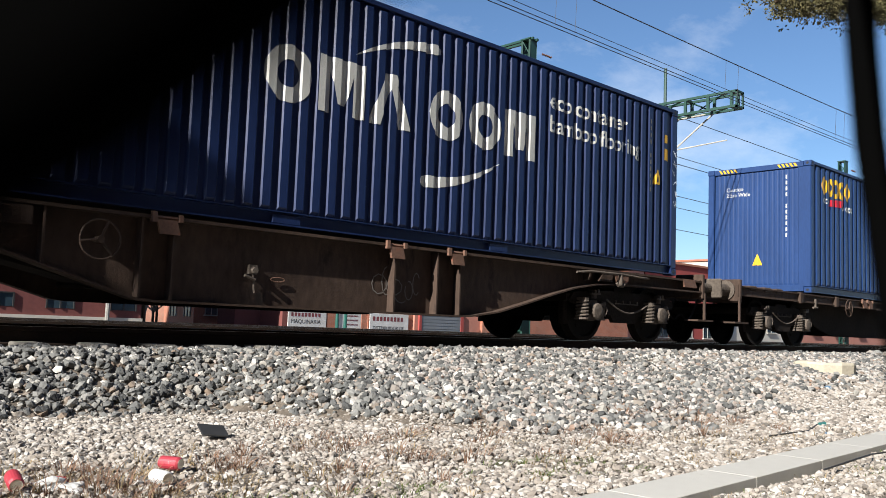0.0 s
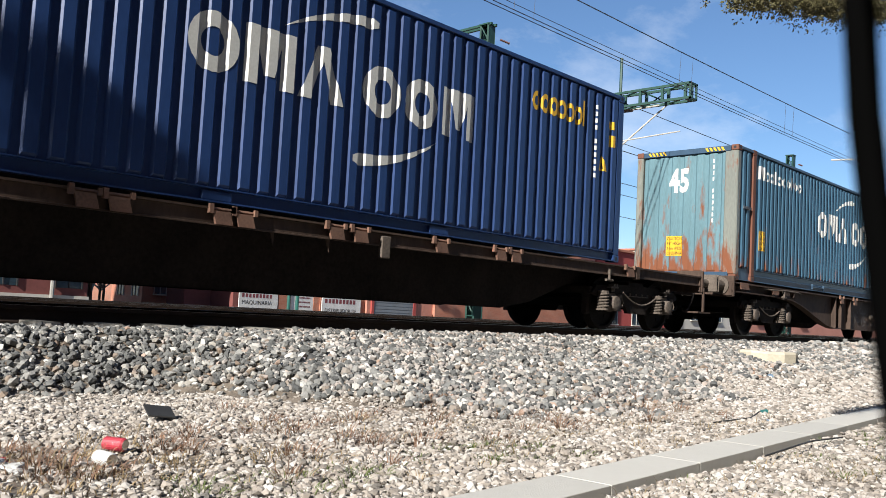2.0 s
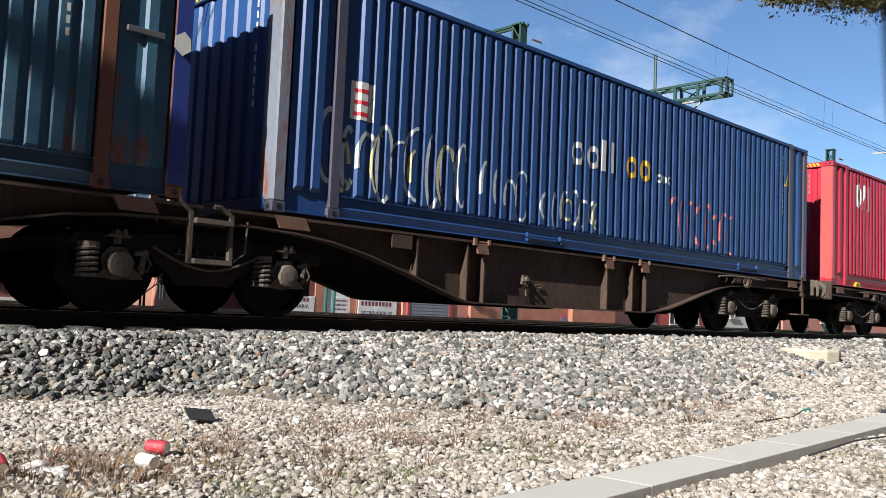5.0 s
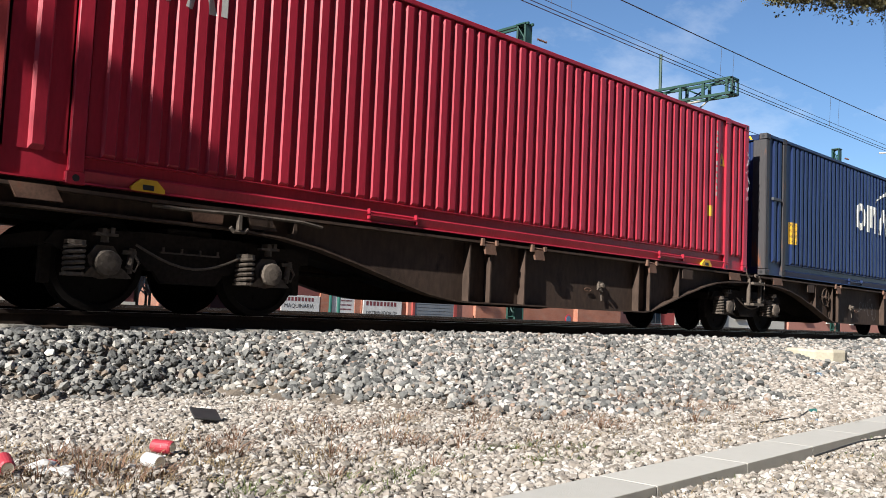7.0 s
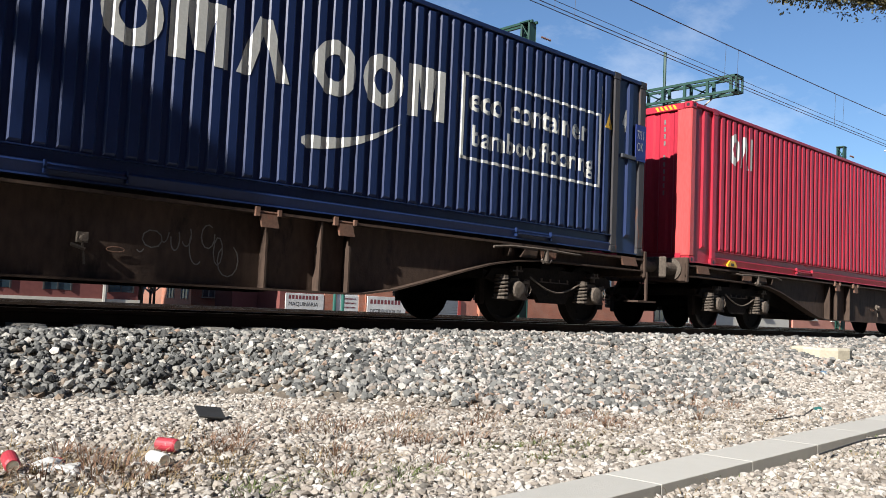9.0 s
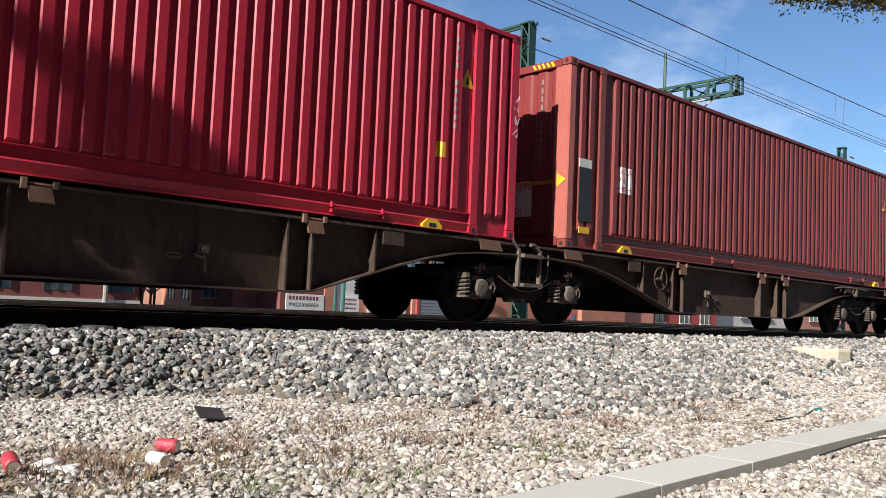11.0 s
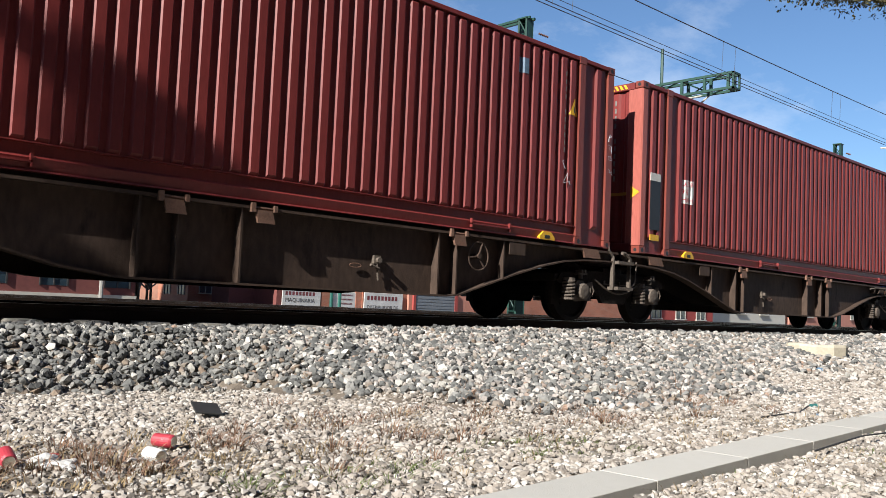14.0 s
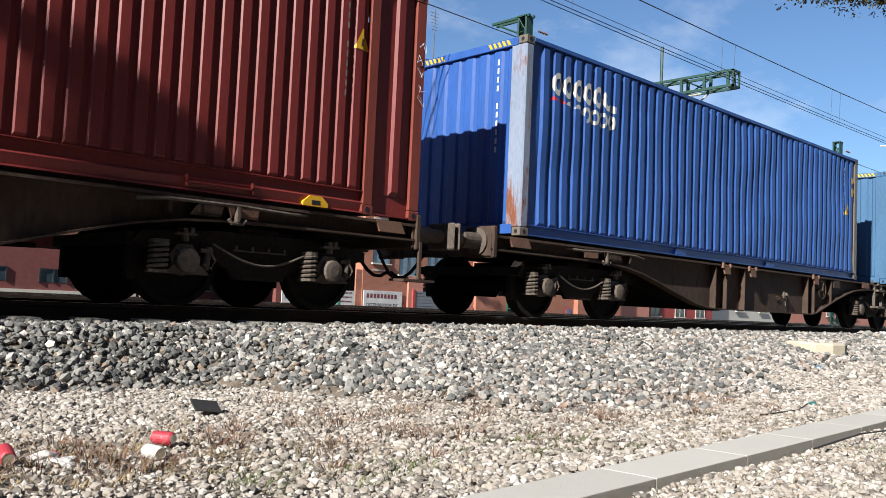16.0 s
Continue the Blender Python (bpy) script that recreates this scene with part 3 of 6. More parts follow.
for x0, n, step, w0, h0, ink in ((0.75, 9, 0.27, 0.34, 0.85, M_SCRAWL), (0.95, 4, 0.55, 0.26, 0.70, M_PALEYELLOW), (3.35, 4, 0.26, 0.26, 0.62, M_SCRAWL), (4.65, 6, 0.24, 0.24, 0.50, M_SCRAWL), (5.2, 3, 0.35, 0.2, 0.40, M_PALEYELLOW),
                                 (8.2, 8, 0.30, 0.34, 0.75, M_PINKSPRAY)):
    for i in range(n):
        bm = bmesh.new()
        ring(bm, 0, 0, w0 * rng.uniform(0.7, 1.4), h0 * rng.uniform(0.7, 1.2), rng.uniform(0.035, 0.07), rng.uniform(0, 90), rng.uniform(200, 330), 12)
        mark("d", "graffiti_stroke", bm, ink, x0 + i * step, 0.30 + h0 * 0.55 + rng.uniform(-0.04, 0.10))
bm = bmesh.new()
flat(bm, ((0, 0), (0.34, 0), (0.34, 0.46), (0, 0.46)))
mark("d", "paper_label", bm, M_WHITE, 1.02, 1.22, "white label with red bars")
for k in range(3):
    bm = bmesh.new()
    flat(bm, ((0, 0), (0.22, 0), (0.22, 0.045), (0, 0.045)))
    o = part("label_bar", conform(shifted(bm, 1.07, 1.27 + 0.14 * k), CONTAINERS["d"][2], 0.007), M_REDINK, CONTAINERS["d"][0])
for key, L in (("a", SHORT), ("b", SHORT), ("c", ITEM), ("d", ITEM), ("e", ITEM), ("f", ITEM), ("g", ITEM), ("h", ITEM), ("i", ITEM), ("j", ITEM), ("k", SHORT)):
    ink = M_FAINT if key in "aefghij" else M_WHITE
    xe = L - 1.35 if L > 13 else L - 0.95
    mark(key, "code_strip", code_strip(12, 0.075, 0.035, 0.04), ink, xe + 0.1, 2.58)
    end_mark(key, "code_strip", code_strip(12, 0.085, 0.036, 0.045), ink, 0.58, 2.62)
    warning(key, xe + 0.22, 1.95 if L > 13 else 1.5)
warning("b", 1.35, 0.62, end=True)
warning("e", 1.55, 2.25, end=True)
warning("g", 1.55, 2.25, end=True)
number = lettering("45", 0.70, bold=0.03)
for v in number.verts:
    v.co.x *= 0.70
end_mark("c", "number", number, M_WHITE, 1.62, 1.96, "white number")
end_mark("b", "small_print", lettering("Caution\n2,5m Wide", 0.13), M_WHITE, 2.0, 2.35)
caution("c", 1.66, 0.52, 0.40, 0.44, M_YELLOW, ["CAUTION", "9'6\" HIGH", "2,46m WIDE", "CONTAINER"], M_BLACK, end=True)
caution("c", 1.12, 0.72, 0.34, 0.44, M_YELLOW, ["CAUTION", "9'6\" HIGH", "2,46m WIDE", "CONTAINER"], M_BLACK)
caution("f", 1.10, 0.72, 0.36, 0.46, M_YELLOW, ["CAUTION", "9'6\" HIGH", "2,46m WIDE", "CONTAINER"], M_BLACK)
for key in ("h", "i", "j"):
    caution(key, 1.30, 0.98, 0.36, 0.42, M_WHITE, ["CAUTION", "9'6\"", "HIGH"], M_REDINK)
    caution(key, 1.35, 0.50, 0.62, 0.55, M_WHITE, ["CAUTION", "9'6\"", "HIGH"], M_REDINK, end=True)
    c = CONTAINERS[key][0]
    part("data_plate", boxed((0.28, 0.58, -0.008, 0.002, 0.42, 1.25), bevel=0.003), M_BLACK, c, "black data plate")
    part("plate_header", boxed((0.28, 0.58, -0.009, 0.002, 1.25, 1.38)), M_WHITE, c)
    part("yellow_label", boxed((0.30, 0.56, -0.010, 0.002, 0.24, 0.34)), M_YELLOW, c)
    bm = bmesh.new()
    for v in ((-0.004, 0.02, 1.02), (-0.004, 0.20, 1.13), (-0.004, 0.20, 0.91)):
        bm.verts.new(v)
    bm.faces.new(bm.verts[:])
    part("yellow_arrow", bm, M_YELLOW, c)
    part("end_band", boxed((0.018, 0.026, 0.25, 2.2, 0.98, 1.03)), mat("faded yellow band", (0.42, 0.22, 0.03), 0.6), c)
for key in ("e", "g", "h", "i", "j"):
    c = CONTAINERS[key][0]
    for x in (1.35, ITEM - 1.75):
        bm = bmesh.new()
        slab(bm, [(x, 0.015), (x + 0.34, 0.015), (x + 0.34, 0.055), (x + 0.25, 0.135), (x + 0.09, 0.135), (x, 0.055)], -0.022, 0.046)
        part("yellow_pocket", bm, M_YELLOW, c)
        part("pocket_hole", boxed((x + 0.11, x + 0.23, -0.026, -0.01, 0.03, 0.085), bevel=0.006), M_BLACK, c)
for key in ("c", "f"):
    c, _, _, L, _ = CONTAINERS[key]
    for x in (0.36, L - 0.62):
        part("lock_bar", boxed((x - 0.06, x + 0.32, -0.02, 0.03, 1.55, 1.61), bevel=0.005), P_DARKPOST, c)
for key in ("a", "b", "k"):
    bm = bmesh.new()
    flat(bm, ((0, 0), (0.16, 0), (0.16, 0.20), (0, 0.20)))
    mark(key, "yellow_label", bm, M_YELLOW, SHORT - 0.42, 1.95)
    bm = bmesh.new()
    flat(bm, ((0, 0), (0.13, 0), (0.13, 0.14), (0, 0.14)))
    mark(key, "yellow_label", bm, M_YELLOW, SHORT - 0.42, 2.25)
for key in ("e", "g"):
    bm = bmesh.new()
    flat(bm, ((0, 0), (0.16, 0), (0.16, 0.20), (0, 0.20)))
    mark(key, "yellow_label", bm, M_YELLOW, ITEM - 1.55, 0.95)
bm = bmesh.new()
flat(bm, ((0, 0), (0.20, 0), (0.20, 0.22), (0, 0.22)))
mark("i", "blue_label", bm, M_BLUEBAG, ITEM - 2.3, 2.35)
patch_m = mat("blue paint patch", (0.012, 0.028, 0.16), 0.6)
c = CONTAINERS["f"][0]
part("paint_patch", boxed((ITEM - 0.30, ITEM - 0.015, -0.012, 0.004, 1.55, 2.15)), patch_m, c, "blue paint patch")
t = shifted(lettering("7/11\nOK", 0.20), ITEM - 0.27, 1.92)
for v in t.verts:
    v.co.x = ITEM - 0.27 + (v.co.x - ITEM + 0.27) * 0.6
    v.co.y = -0.015
part("chalk_writing", t, M_WHITE, c)
c = CONTAINERS["c"][0]
part("repainted_post", boxed((ITEM - 0.175, ITEM - 0.004, -0.003, 0.004, 0.13, 2.77)), patch_m, c, "blue repainted corner post")
bm = bmesh.new()
slab(bm, [(ITEM - 0.20, 1.50), (ITEM - 0.11, 1.43), (ITEM - 0.02, 1.50), (ITEM - 0.03, 1.62), (ITEM - 0.10, 1.68), (ITEM - 0.19, 1.62)], -0.024, -0.020)
part("placard", bm, M_WHITE, c, "white six-sided placard")
number = lettering("45", 0.46, bold=0.02)
for v in number.verts:
    v.co.x *= 0.5
mark("f", "number", number, M_WHITE, ITEM - 0.62, 2.0, "white number")


def scribble(key, x, z, n, seed, size=0.09):
    """A column of loose chalk strokes on the plain end of a side wall."""
    r4 = random.Random(seed)
    c = CONTAINERS[key][0]
    for i in range(n):
        pts, px, pz = [], x + r4.uniform(-0.03, 0.03), z - i * size * 1.9
        for _ in range(6):
            pts.append((px + r4.uniform(-0.6, 0.9) * size, -0.012, pz + r4.uniform(-0.8, 0.8) * size))
        bm = bmesh.new()
        tube(bm, pts, 0.0035, 4)
        part("chalk_stroke", bm, M_SCRAWL, c)


for key, L, z, n, seed in (("a", SHORT, 2.1, 6, 1), ("e", ITEM, 2.3, 6, 2), ("h", ITEM, 2.0, 4, 3), ("i", ITEM, 1.75, 4, 4), ("j", ITEM, 2.2, 5, 5), ("g", ITEM, 2.0, 4, 6)):
    scribble(key, L - 0.09, z, n, seed)
scribble("i", ITEM - 1.2, 1.2, 2, 7, 0.12)


# ---- wagons ----
def spring_mesh():
    bm = bmesh.new()
    pts = [(0.088 * math.cos(a), 0.088 * math.sin(a), 0.27 * a / (10.5 * math.pi)) for a in [i * math.pi / 5 for i in range(53)]]
    tube(bm, pts, 0.020, 6)
    rod(bm, (0, 0, -0.03), (0, 0, 0.0), 0.10, 10)
    rod(bm, (0, 0, 0.26), (0, 0, 0.30), 0.10, 10)
    return bm


def wheelset_mesh():
    bm = bmesh.new()
    for s in (-1, 1):
        prof = [(0.10, 0.76), (0.14, 0.79), (0.38, 0.83), (0.395, 0.77), (0.488, 0.775), (0.488, 0.80), (0.462, 0.82), (0.458, 0.905), (0.40, 0.905), (0.38, 0.86), (0.16, 0.84), (0.11, 0.92)]
        lathe(bm, [(r, s * h) for r, h in prof], "y", 28)
    rod(bm, (0, -1.05, 0), (0, 1.05, 0), 0.075, 12)
    for k in range(3):
        a = k * 2.094
        rod(bm, (0.26 * math.cos(a), -0.862, 0.26 * math.sin(a)), (0.26 * math.cos(a), -0.84, 0.26 * math.sin(a)), 0.03, 8)
    return bm


def bogie(parent, x, axles):
    """A two-axle bogie frame with its springs, boxes and brake gear; x: its middle."""
    f = bmesh.new()
    for s in (-1, 1):
        y0, y1 = sorted((s * 0.96, s * 1.04))
        up = [(-1.45, 0.62), (-1.35, 0.74), (-0.5, 0.80), (0.5, 0.80), (1.35, 0.74), (1.45, 0.62), (1.25, 0.56), (0.6, 0.58), (0.45, 0.42), (-0.45, 0.42), (-0.6, 0.58), (-1.25, 0.56)]
        slab(f, up, y0, y1)
        slab(f, [(-0.30, 0.30), (0.30, 0.30), (0.42, 0.46), (-0.42, 0.46)], y0 + 0.005, y1 - 0.005)
    box(f, -0.25, 0.25, -1.0, 1.0, 0.48, 0.86)
    for e in (-1.42, 1.42):
        box(f, e - 0.06, e + 0.06, -1.0, 1.0, 0.60, 0.72)
    for v in f.verts:
        v.co.x += x
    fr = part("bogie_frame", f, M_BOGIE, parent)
    for k in axles:
        xa = x + k
        for s in (-1, 1):
            bm = bmesh.new()
            lathe(bm, [(0.06, s * 1.20), (0.115, s * 1.19), (0.125, s * 1.17), (0.125, s * 1.08), (0.15, s * 1.07), (0.15, s * 0.99)], "y", 16, (xa, 0, 0.46))
            slab(bm, [(xa - 0.14, 0.40), (xa + 0.15, 0.40), (xa + 0.17, 0.50), (xa + 0.07, 0.63), (xa - 0.09, 0.63), (xa - 0.17, 0.52)], s * 1.02, s * 1.09)
            slab(bm, [(xa - 0.38, 0.325), (xa + 0.26, 0.325), (xa + 0.24, 0.35), (xa + 0.16, 0.42), (xa - 0.14, 0.42), (xa - 0.20, 0.35), (xa - 0.38, 0.35)], s * 1.0, s * 1.12)
            part("axle_box", bm, M_GEAR, fr, smooth=False)
            share("spring", SPRING, fr, pose(xa - 0.29, s * 1.085, 0.36))
            bm = bmesh.new()
            rod(bm, (xa + 0.24, s * 1.07, 0.38), (xa + 0.27, s * 1.07, 0.62), 0.035, 8)
            box(bm, xa + 0.16, xa + 0.30, s * 1.07 - 0.03, s * 1.07 + 0.03, 0.56, 0.60)
            tube(bm, [(xa + 0.20, s * 1.09, 0.44), (xa + 0.29, s * 1.10, 0.40), (xa + 0.33, s * 1.10, 0.48), (xa + 0.28, s * 1.10, 0.56)], 0.014, 5)
            part("suspension_link", bm, M_GEAR, fr)
            bm = bmesh.new()
            rod(bm, (xa - 0.02, s * 1.10, 0.66), (xa - 0.02, s * 1.10, 0.78), 0.04, 8)
            box(bm, xa - 0.13, xa + 0.09, s * 1.10 - 0.05, s * 1.10 + 0.05, 0.72, 0.745)
            box(bm, xa - 0.07, xa - 0.03, s * 1.10 - 0.06, s * 1.10 + 0.06, 0.745, 0.79)
            box(bm, xa + 0.01, xa + 0.05, s * 1.10 - 0.06, s * 1.10 + 0.06, 0.745, 0.80)
            part("damper", bm, M_GEAR, fr)
    # brake hose and step wire
    for s in (-1, 1):
        bm = bmesh.new()
        tube(bm, [(x - 0.62 + 1.24 * i / 10, s * 1.12, 0.66 - 0.20 * math.sin(math.pi * i / 10)) for i in range(11)], 0.014, 6)
        part("brake_hose", bm, M_GEAR, fr)
        bm = boxed((x - 0.35, x + 0.30, s * 1.08 - 0.012, s * 1.08 + 0.012, 0.60, 0.615))
        for i in range(4):
            box(bm, x - 0.33 + i * 0.2, x - 0.31 + i * 0.2, s * 1.08 - 0.012, s * 1.08 + 0.012, 0.60, 0.66)
        part("step_bar", bm, M_GEAR, fr)
        for d in (-1.38, 1.38):
            bm = boxed((x + d - 0.05, x + d + 0.05, s * 0.86 - 0.05, s * 0.86 + 0.05, 0.25, 0.62), bevel=0.01)
            part("brake_block", bm, M_BOGIE, fr)


def buffer_gear(w, x, s, step=True):
    """Headstock, two buffers, coupling, hoses and step at x; s: outward direction."""
    part("headstock", boxed((min(x, x - s * 0.14), max(x, x - s * 0.14), -1.2, 1.2, 0.82, 1.14), bevel=0.01), M_FRAME, w)
    for y in (-0.95, 0.95):
        bm = bmesh.new()
        prof = [(0.19, 0.0), (0.19, 0.03), (0.115, 0.04), (0.115, 0.34), (0.09, 0.35), (0.09, 0.57), (0.13, 0.58)]
        lathe(bm, [(r, x + s * h) for r, h in prof], "x", 16, (0, y, 1.03))
        box(bm, *sorted((x + s * 0.58, x + s * 0.62)), y - 0.25, y + 0.25, 0.85, 1.21, bevel=0.02)
        part("buffer", bm, M_GEAR, w)
        bm = boxed((*sorted((x - s * 0.02, x - s * 0.10)), y - 0.28, y + 0.28, 0.80, 1.24), bevel=0.015)
        part("buffer_plate", bm, M_FRAME, w)
    bm = bmesh.new()
    tube(bm, [(x + s * 0.62 * u, 0.15, 0.85 - 0.36 * math.sin(u * 2.2)) for u in (0, 0.2, 0.4, 0.6, 0.8, 1.0)], 0.025, 6)
    tube(bm, [(x + s * 0.58 * u, -0.35, 0.85 - 0.42 * math.sin(u * 2.3)) for u in (0, 0.2, 0.4, 0.6, 0.8, 1.0)], 0.02, 6)
    rod(bm, (x, 0, 0.98), (x + s * 0.6, 0, 0.9), 0.05, 8)
    part("coupling", bm, M_BOGIE, w)
    for y in (-1.12, 1.12) if step else ():
        bm = boxed((*sorted((x - s * 0.30, x + s * 0.22)), y - 0.14, y + 0.14, 0.40, 0.43), (*sorted((x - s * 0.04, x + s * 0.0)), y - 0.12, y - 0.08, 0.42, 0.9))
        part("shunter_step", bm, M_FRAME, w)


def lock(w, x, z, side):
    """A folded-down container lock on the sill."""
    y = side * 1.20
    bm = bmesh.new()
    slab(bm, [(x, z - 0.02), (x + 0.21, z - 0.02), (x + 0.25, z - 0.16), (x + 0.04, z - 0.16)], y + side * 0.01, y + side * 0.045)
    rod(bm, (x - 0.03, y, z), (x + 0.25, y, z), 0.024, 6)
    box(bm, x + 0.23, x + 0.27, *sorted((y, y + side * 0.05)), z - 0.03, z + 0.04)
    box(bm, x - 0.05, x + 0.0, *sorted((y, y + side * 0.05)), z - 0.05, z + 0.05)
    part("container_lock", bm, M_LOCK, w)


def hand_wheel(w, x, z, y):
    bm = bmesh.new()
    n = 20
    tube(bm, [(x + 0.19 * math.cos(2 * math.pi * i / n), y, z + 0.19 * math.sin(2 * math.pi * i / n)) for i in range(n + 1)], 0.011, 6)
    for a in (1.2, 3.3, 5.4):
        rod(bm, (x, y, z), (x + 0.19 * math.cos(a), y, z + 0.19 * math.sin(a)), 0.014, 6)
    rod(bm, (x, y - 0.03, z), (x, y + 0.12, z), 0.035, 8)
    part("hand_wheel", bm, M_FRAME, w)


M_LOCK = mat("rusty container lock", (0.14, 0.075, 0.05), 0.8, vary=0.3, scale=12, dirt=(0.20, 0.07, 0.04), dirt_amount=0.3)
_s = bpy.data.meshes.new("spring")
_b = spring_mesh()
_b.to_mesh(_s)
_b.free()
_s.materials.append(M_GEAR)
SPRING = _s
_s = bpy.data.meshes.new("wheelset")
_b = wheelset_mesh()
_b.to_mesh(_s)
_b.free()
_s.materials.append(M_WHEEL)
WHEELSET = _s
_s = bpy.data.meshes.new("cross_member")
_b = boxed((-0.06, 0.06, -1.055, 1.055, 0.975, 1.08))
_b.to_mesh(_s)
_b.free()
_s.materials.append(M_BOGIE)
CROSS = _s

TWIN_L = 28.40          # over the headstocks
HALF = TWIN_L / 2


def lower_edge():
    """The sill's lower edge from the headstock (0) to the joint (14.2)."""
    return [(0.0, 0.93), (2.6, 0.92), (3.2, 0.88), (3.7, 0.80), (4.2, 0.68), (4.8, 0.52), (5.4, 0.37), (5.9, 0.30), (6.1, 0.29), (10.3, 0.29), (10.5, 0.31),
            (11.6, 0.64), (12.2, 0.80), (12.7, 0.90), (13.2, 0.95), (13.7, 0.97), (14.05, 0.97)]


def wagon_half(w, flip, wheel):
    """One half of the twin wagon; flip: the half whose headstock is at the far end."""
    def fx(x):
        return TWIN_L - x if flip else x
    edge = lower_edge()
    for side in (-1, 1):
        y = side * 1.06
        bm = bmesh.new()
        slab(bm, [(fx(x), z) for x, z in edge] + [(fx(14.05), 1.12), (fx(0), 1.12)], y, y + side * 0.02)
        part("side_beam", bm, M_FRAME, w)
        # bottom flange that follows the edge
        bm = bmesh.new()
        last = None
        for x, z in edge:
            row = [bm.verts.new(v) for v in ((fx(x), y - side * 0.02, z), (fx(x), y + side * 0.155, z), (fx(x), y + side * 0.155, z - 0.022), (fx(x), y - side * 0.02, z - 0.022))]
            if last:
                for i in range(4):
                    bm.faces.new((last[i], last[(i + 1) % 4], row[(i + 1) % 4], row[i]))
            last = row
        bmesh.ops.recalc_face_normals(bm, faces=bm.faces)
        part("bottom_flange", bm, M_FRAME, w)
        part("top_flange", boxed((*sorted((fx(0.1), fx(14.05))), *sorted((y - side * 0.02, y + side * 0.155)), 1.085, 1.118)), M_FRAME, w)
        for x in (6.13, 6.54, 7.25, 10.12, 10.45, 11.36):
            low = float(np.interp(x, [q[0] for q in edge], [q[1] for q in edge]))
            part("rib", boxed((fx(x) - 0.012, fx(x) + 0.012, *sorted((y, y + side * 0.14)), low, 1.09)), M_FRAME, w)
        for x in (3.0, 3.35):
            part("rib", boxed((fx(x) - 0.02, fx(x) + 0.02, *sorted((y, y + side * 0.14)), 0.93, 1.09)), M_FRAME, w)
        for x in (6.35, 7.38, 10.33):
            lock(w, fx(x), 1.10, side)
        # bracket plates over the bogie
        for x in (0.55, 2.4, 13.3):
            bm = bmesh.new()
            if x == 2.4:
                slab(bm, [(fx(x) - 0.34, 1.12), (fx(x) - 0.02, 1.12), (fx(x) + 0.06, 1.08), (fx(x) + 0.05, 0.94), (fx(x) - 0.26, 0.94)], y + side * 0.10, y + side * 0.14)
            else:
                slab(bm, [(fx(x) - 0.2, 1.12), (fx(x) + 0.2, 1.12), (fx(x) + 0.28, 0.98), (fx(x) - 0.12, 0.98)], y + side * 0.12, y + side * 0.16)
            part("bracket", bm, M_LOCK, w)
        bm = bmesh.new()
        slab(bm, [(fx(2.72), 1.12), (fx(3.0), 1.12), (fx(3.12), 0.93), (fx(2.80), 0.93)], y + side * 0.10, y + side * 0.14)
        part("bracket", bm, M_FRAME, w)
        bm = bmesh.new()
        tube(bm, [(fx(1.7), y + side * 0.1, 1.06), (fx(2.0), y + side * 0.19, 1.045), (fx(2.6), y + side * 0.19, 1.065), (fx(3.4), y + side * 0.19, 1.06), (fx(3.7), y + side * 0.15, 1.03)], 0.020, 6)
        part("brake_lever", bm, M_GEAR, w)
        bm = bmesh.new()
        rod(bm, (fx(2.62), y + side * 0.18, 1.06), (fx(2.62), y + side * 0.18, 0.90), 0.035, 6)
        tube(bm, [(fx(2.62) - 0.10, y + side * 0.18, 0.92), (fx(2.62) - 0.06, y + side * 0.18, 0.88), (fx(2.62) + 0.06, y + side * 0.18, 0.88), (fx(2.62) + 0.10, y + side * 0.18, 0.92)], 0.024, 6)
        part("lashing_hook", bm, M_GEAR, w)
        # valve and pull ring on the web
        bm = bmesh.new()
        box(bm, fx(9.17) - 0.05, fx(9.17) + 0.05, *sorted((y, y + side * 0.07)), 0.62, 0.72)
        rod(bm, (fx(9.17), y + side * 0.06, 0.62), (fx(9.17) + 0.03, y + side * 0.06, 0.42), 0.012, 6)
        part("valve", bm, M_GEAR, w)
        bm = bmesh.new()
        tube(bm, [(fx(8.85) + 0.09 * math.cos(a), y + side * 0.05, 0.58 + 0.025 * math.sin(a)) for a in [i * 0.63 for i in range(11)]], 0.006, 5)
        part("pull_ring", bm, M_LOCK, w)
        bm = bmesh.new()
        rod(bm, (fx(9.17), y + side * 0.03, 0.66), (fx(9.17), y + side * 0.12, 0.66), 0.035, 8)
        rod(bm, (fx(9.17) - 0.11, y + side * 0.08, 0.60), (fx(9.17) + 0.02, y + side * 0.08, 0.56), 0.018, 6)
        part("valve_cock", bm, M_GEAR, w)
        part("junction_plate", boxed((fx(11.63) - 0.17, fx(11.63) + 0.17, *sorted((y + side * 0.13, y + side * 0.15)), 0.90, 1.08), bevel=0.006), M_FRAME, w)
    for x in np.arange(0.8, 14.0, 1.1):
        share("cross_member", CROSS, w, pose(fx(x), 0, 0))
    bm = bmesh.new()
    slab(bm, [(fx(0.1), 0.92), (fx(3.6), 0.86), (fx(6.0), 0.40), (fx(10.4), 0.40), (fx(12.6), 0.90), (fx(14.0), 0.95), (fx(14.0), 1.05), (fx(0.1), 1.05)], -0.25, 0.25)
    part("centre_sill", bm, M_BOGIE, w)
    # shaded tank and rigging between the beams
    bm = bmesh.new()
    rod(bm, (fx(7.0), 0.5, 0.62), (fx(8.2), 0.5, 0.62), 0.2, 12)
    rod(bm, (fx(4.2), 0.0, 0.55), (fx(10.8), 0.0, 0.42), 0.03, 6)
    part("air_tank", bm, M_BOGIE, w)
    bogie(w, fx(2.2), (-0.9, 0.9))
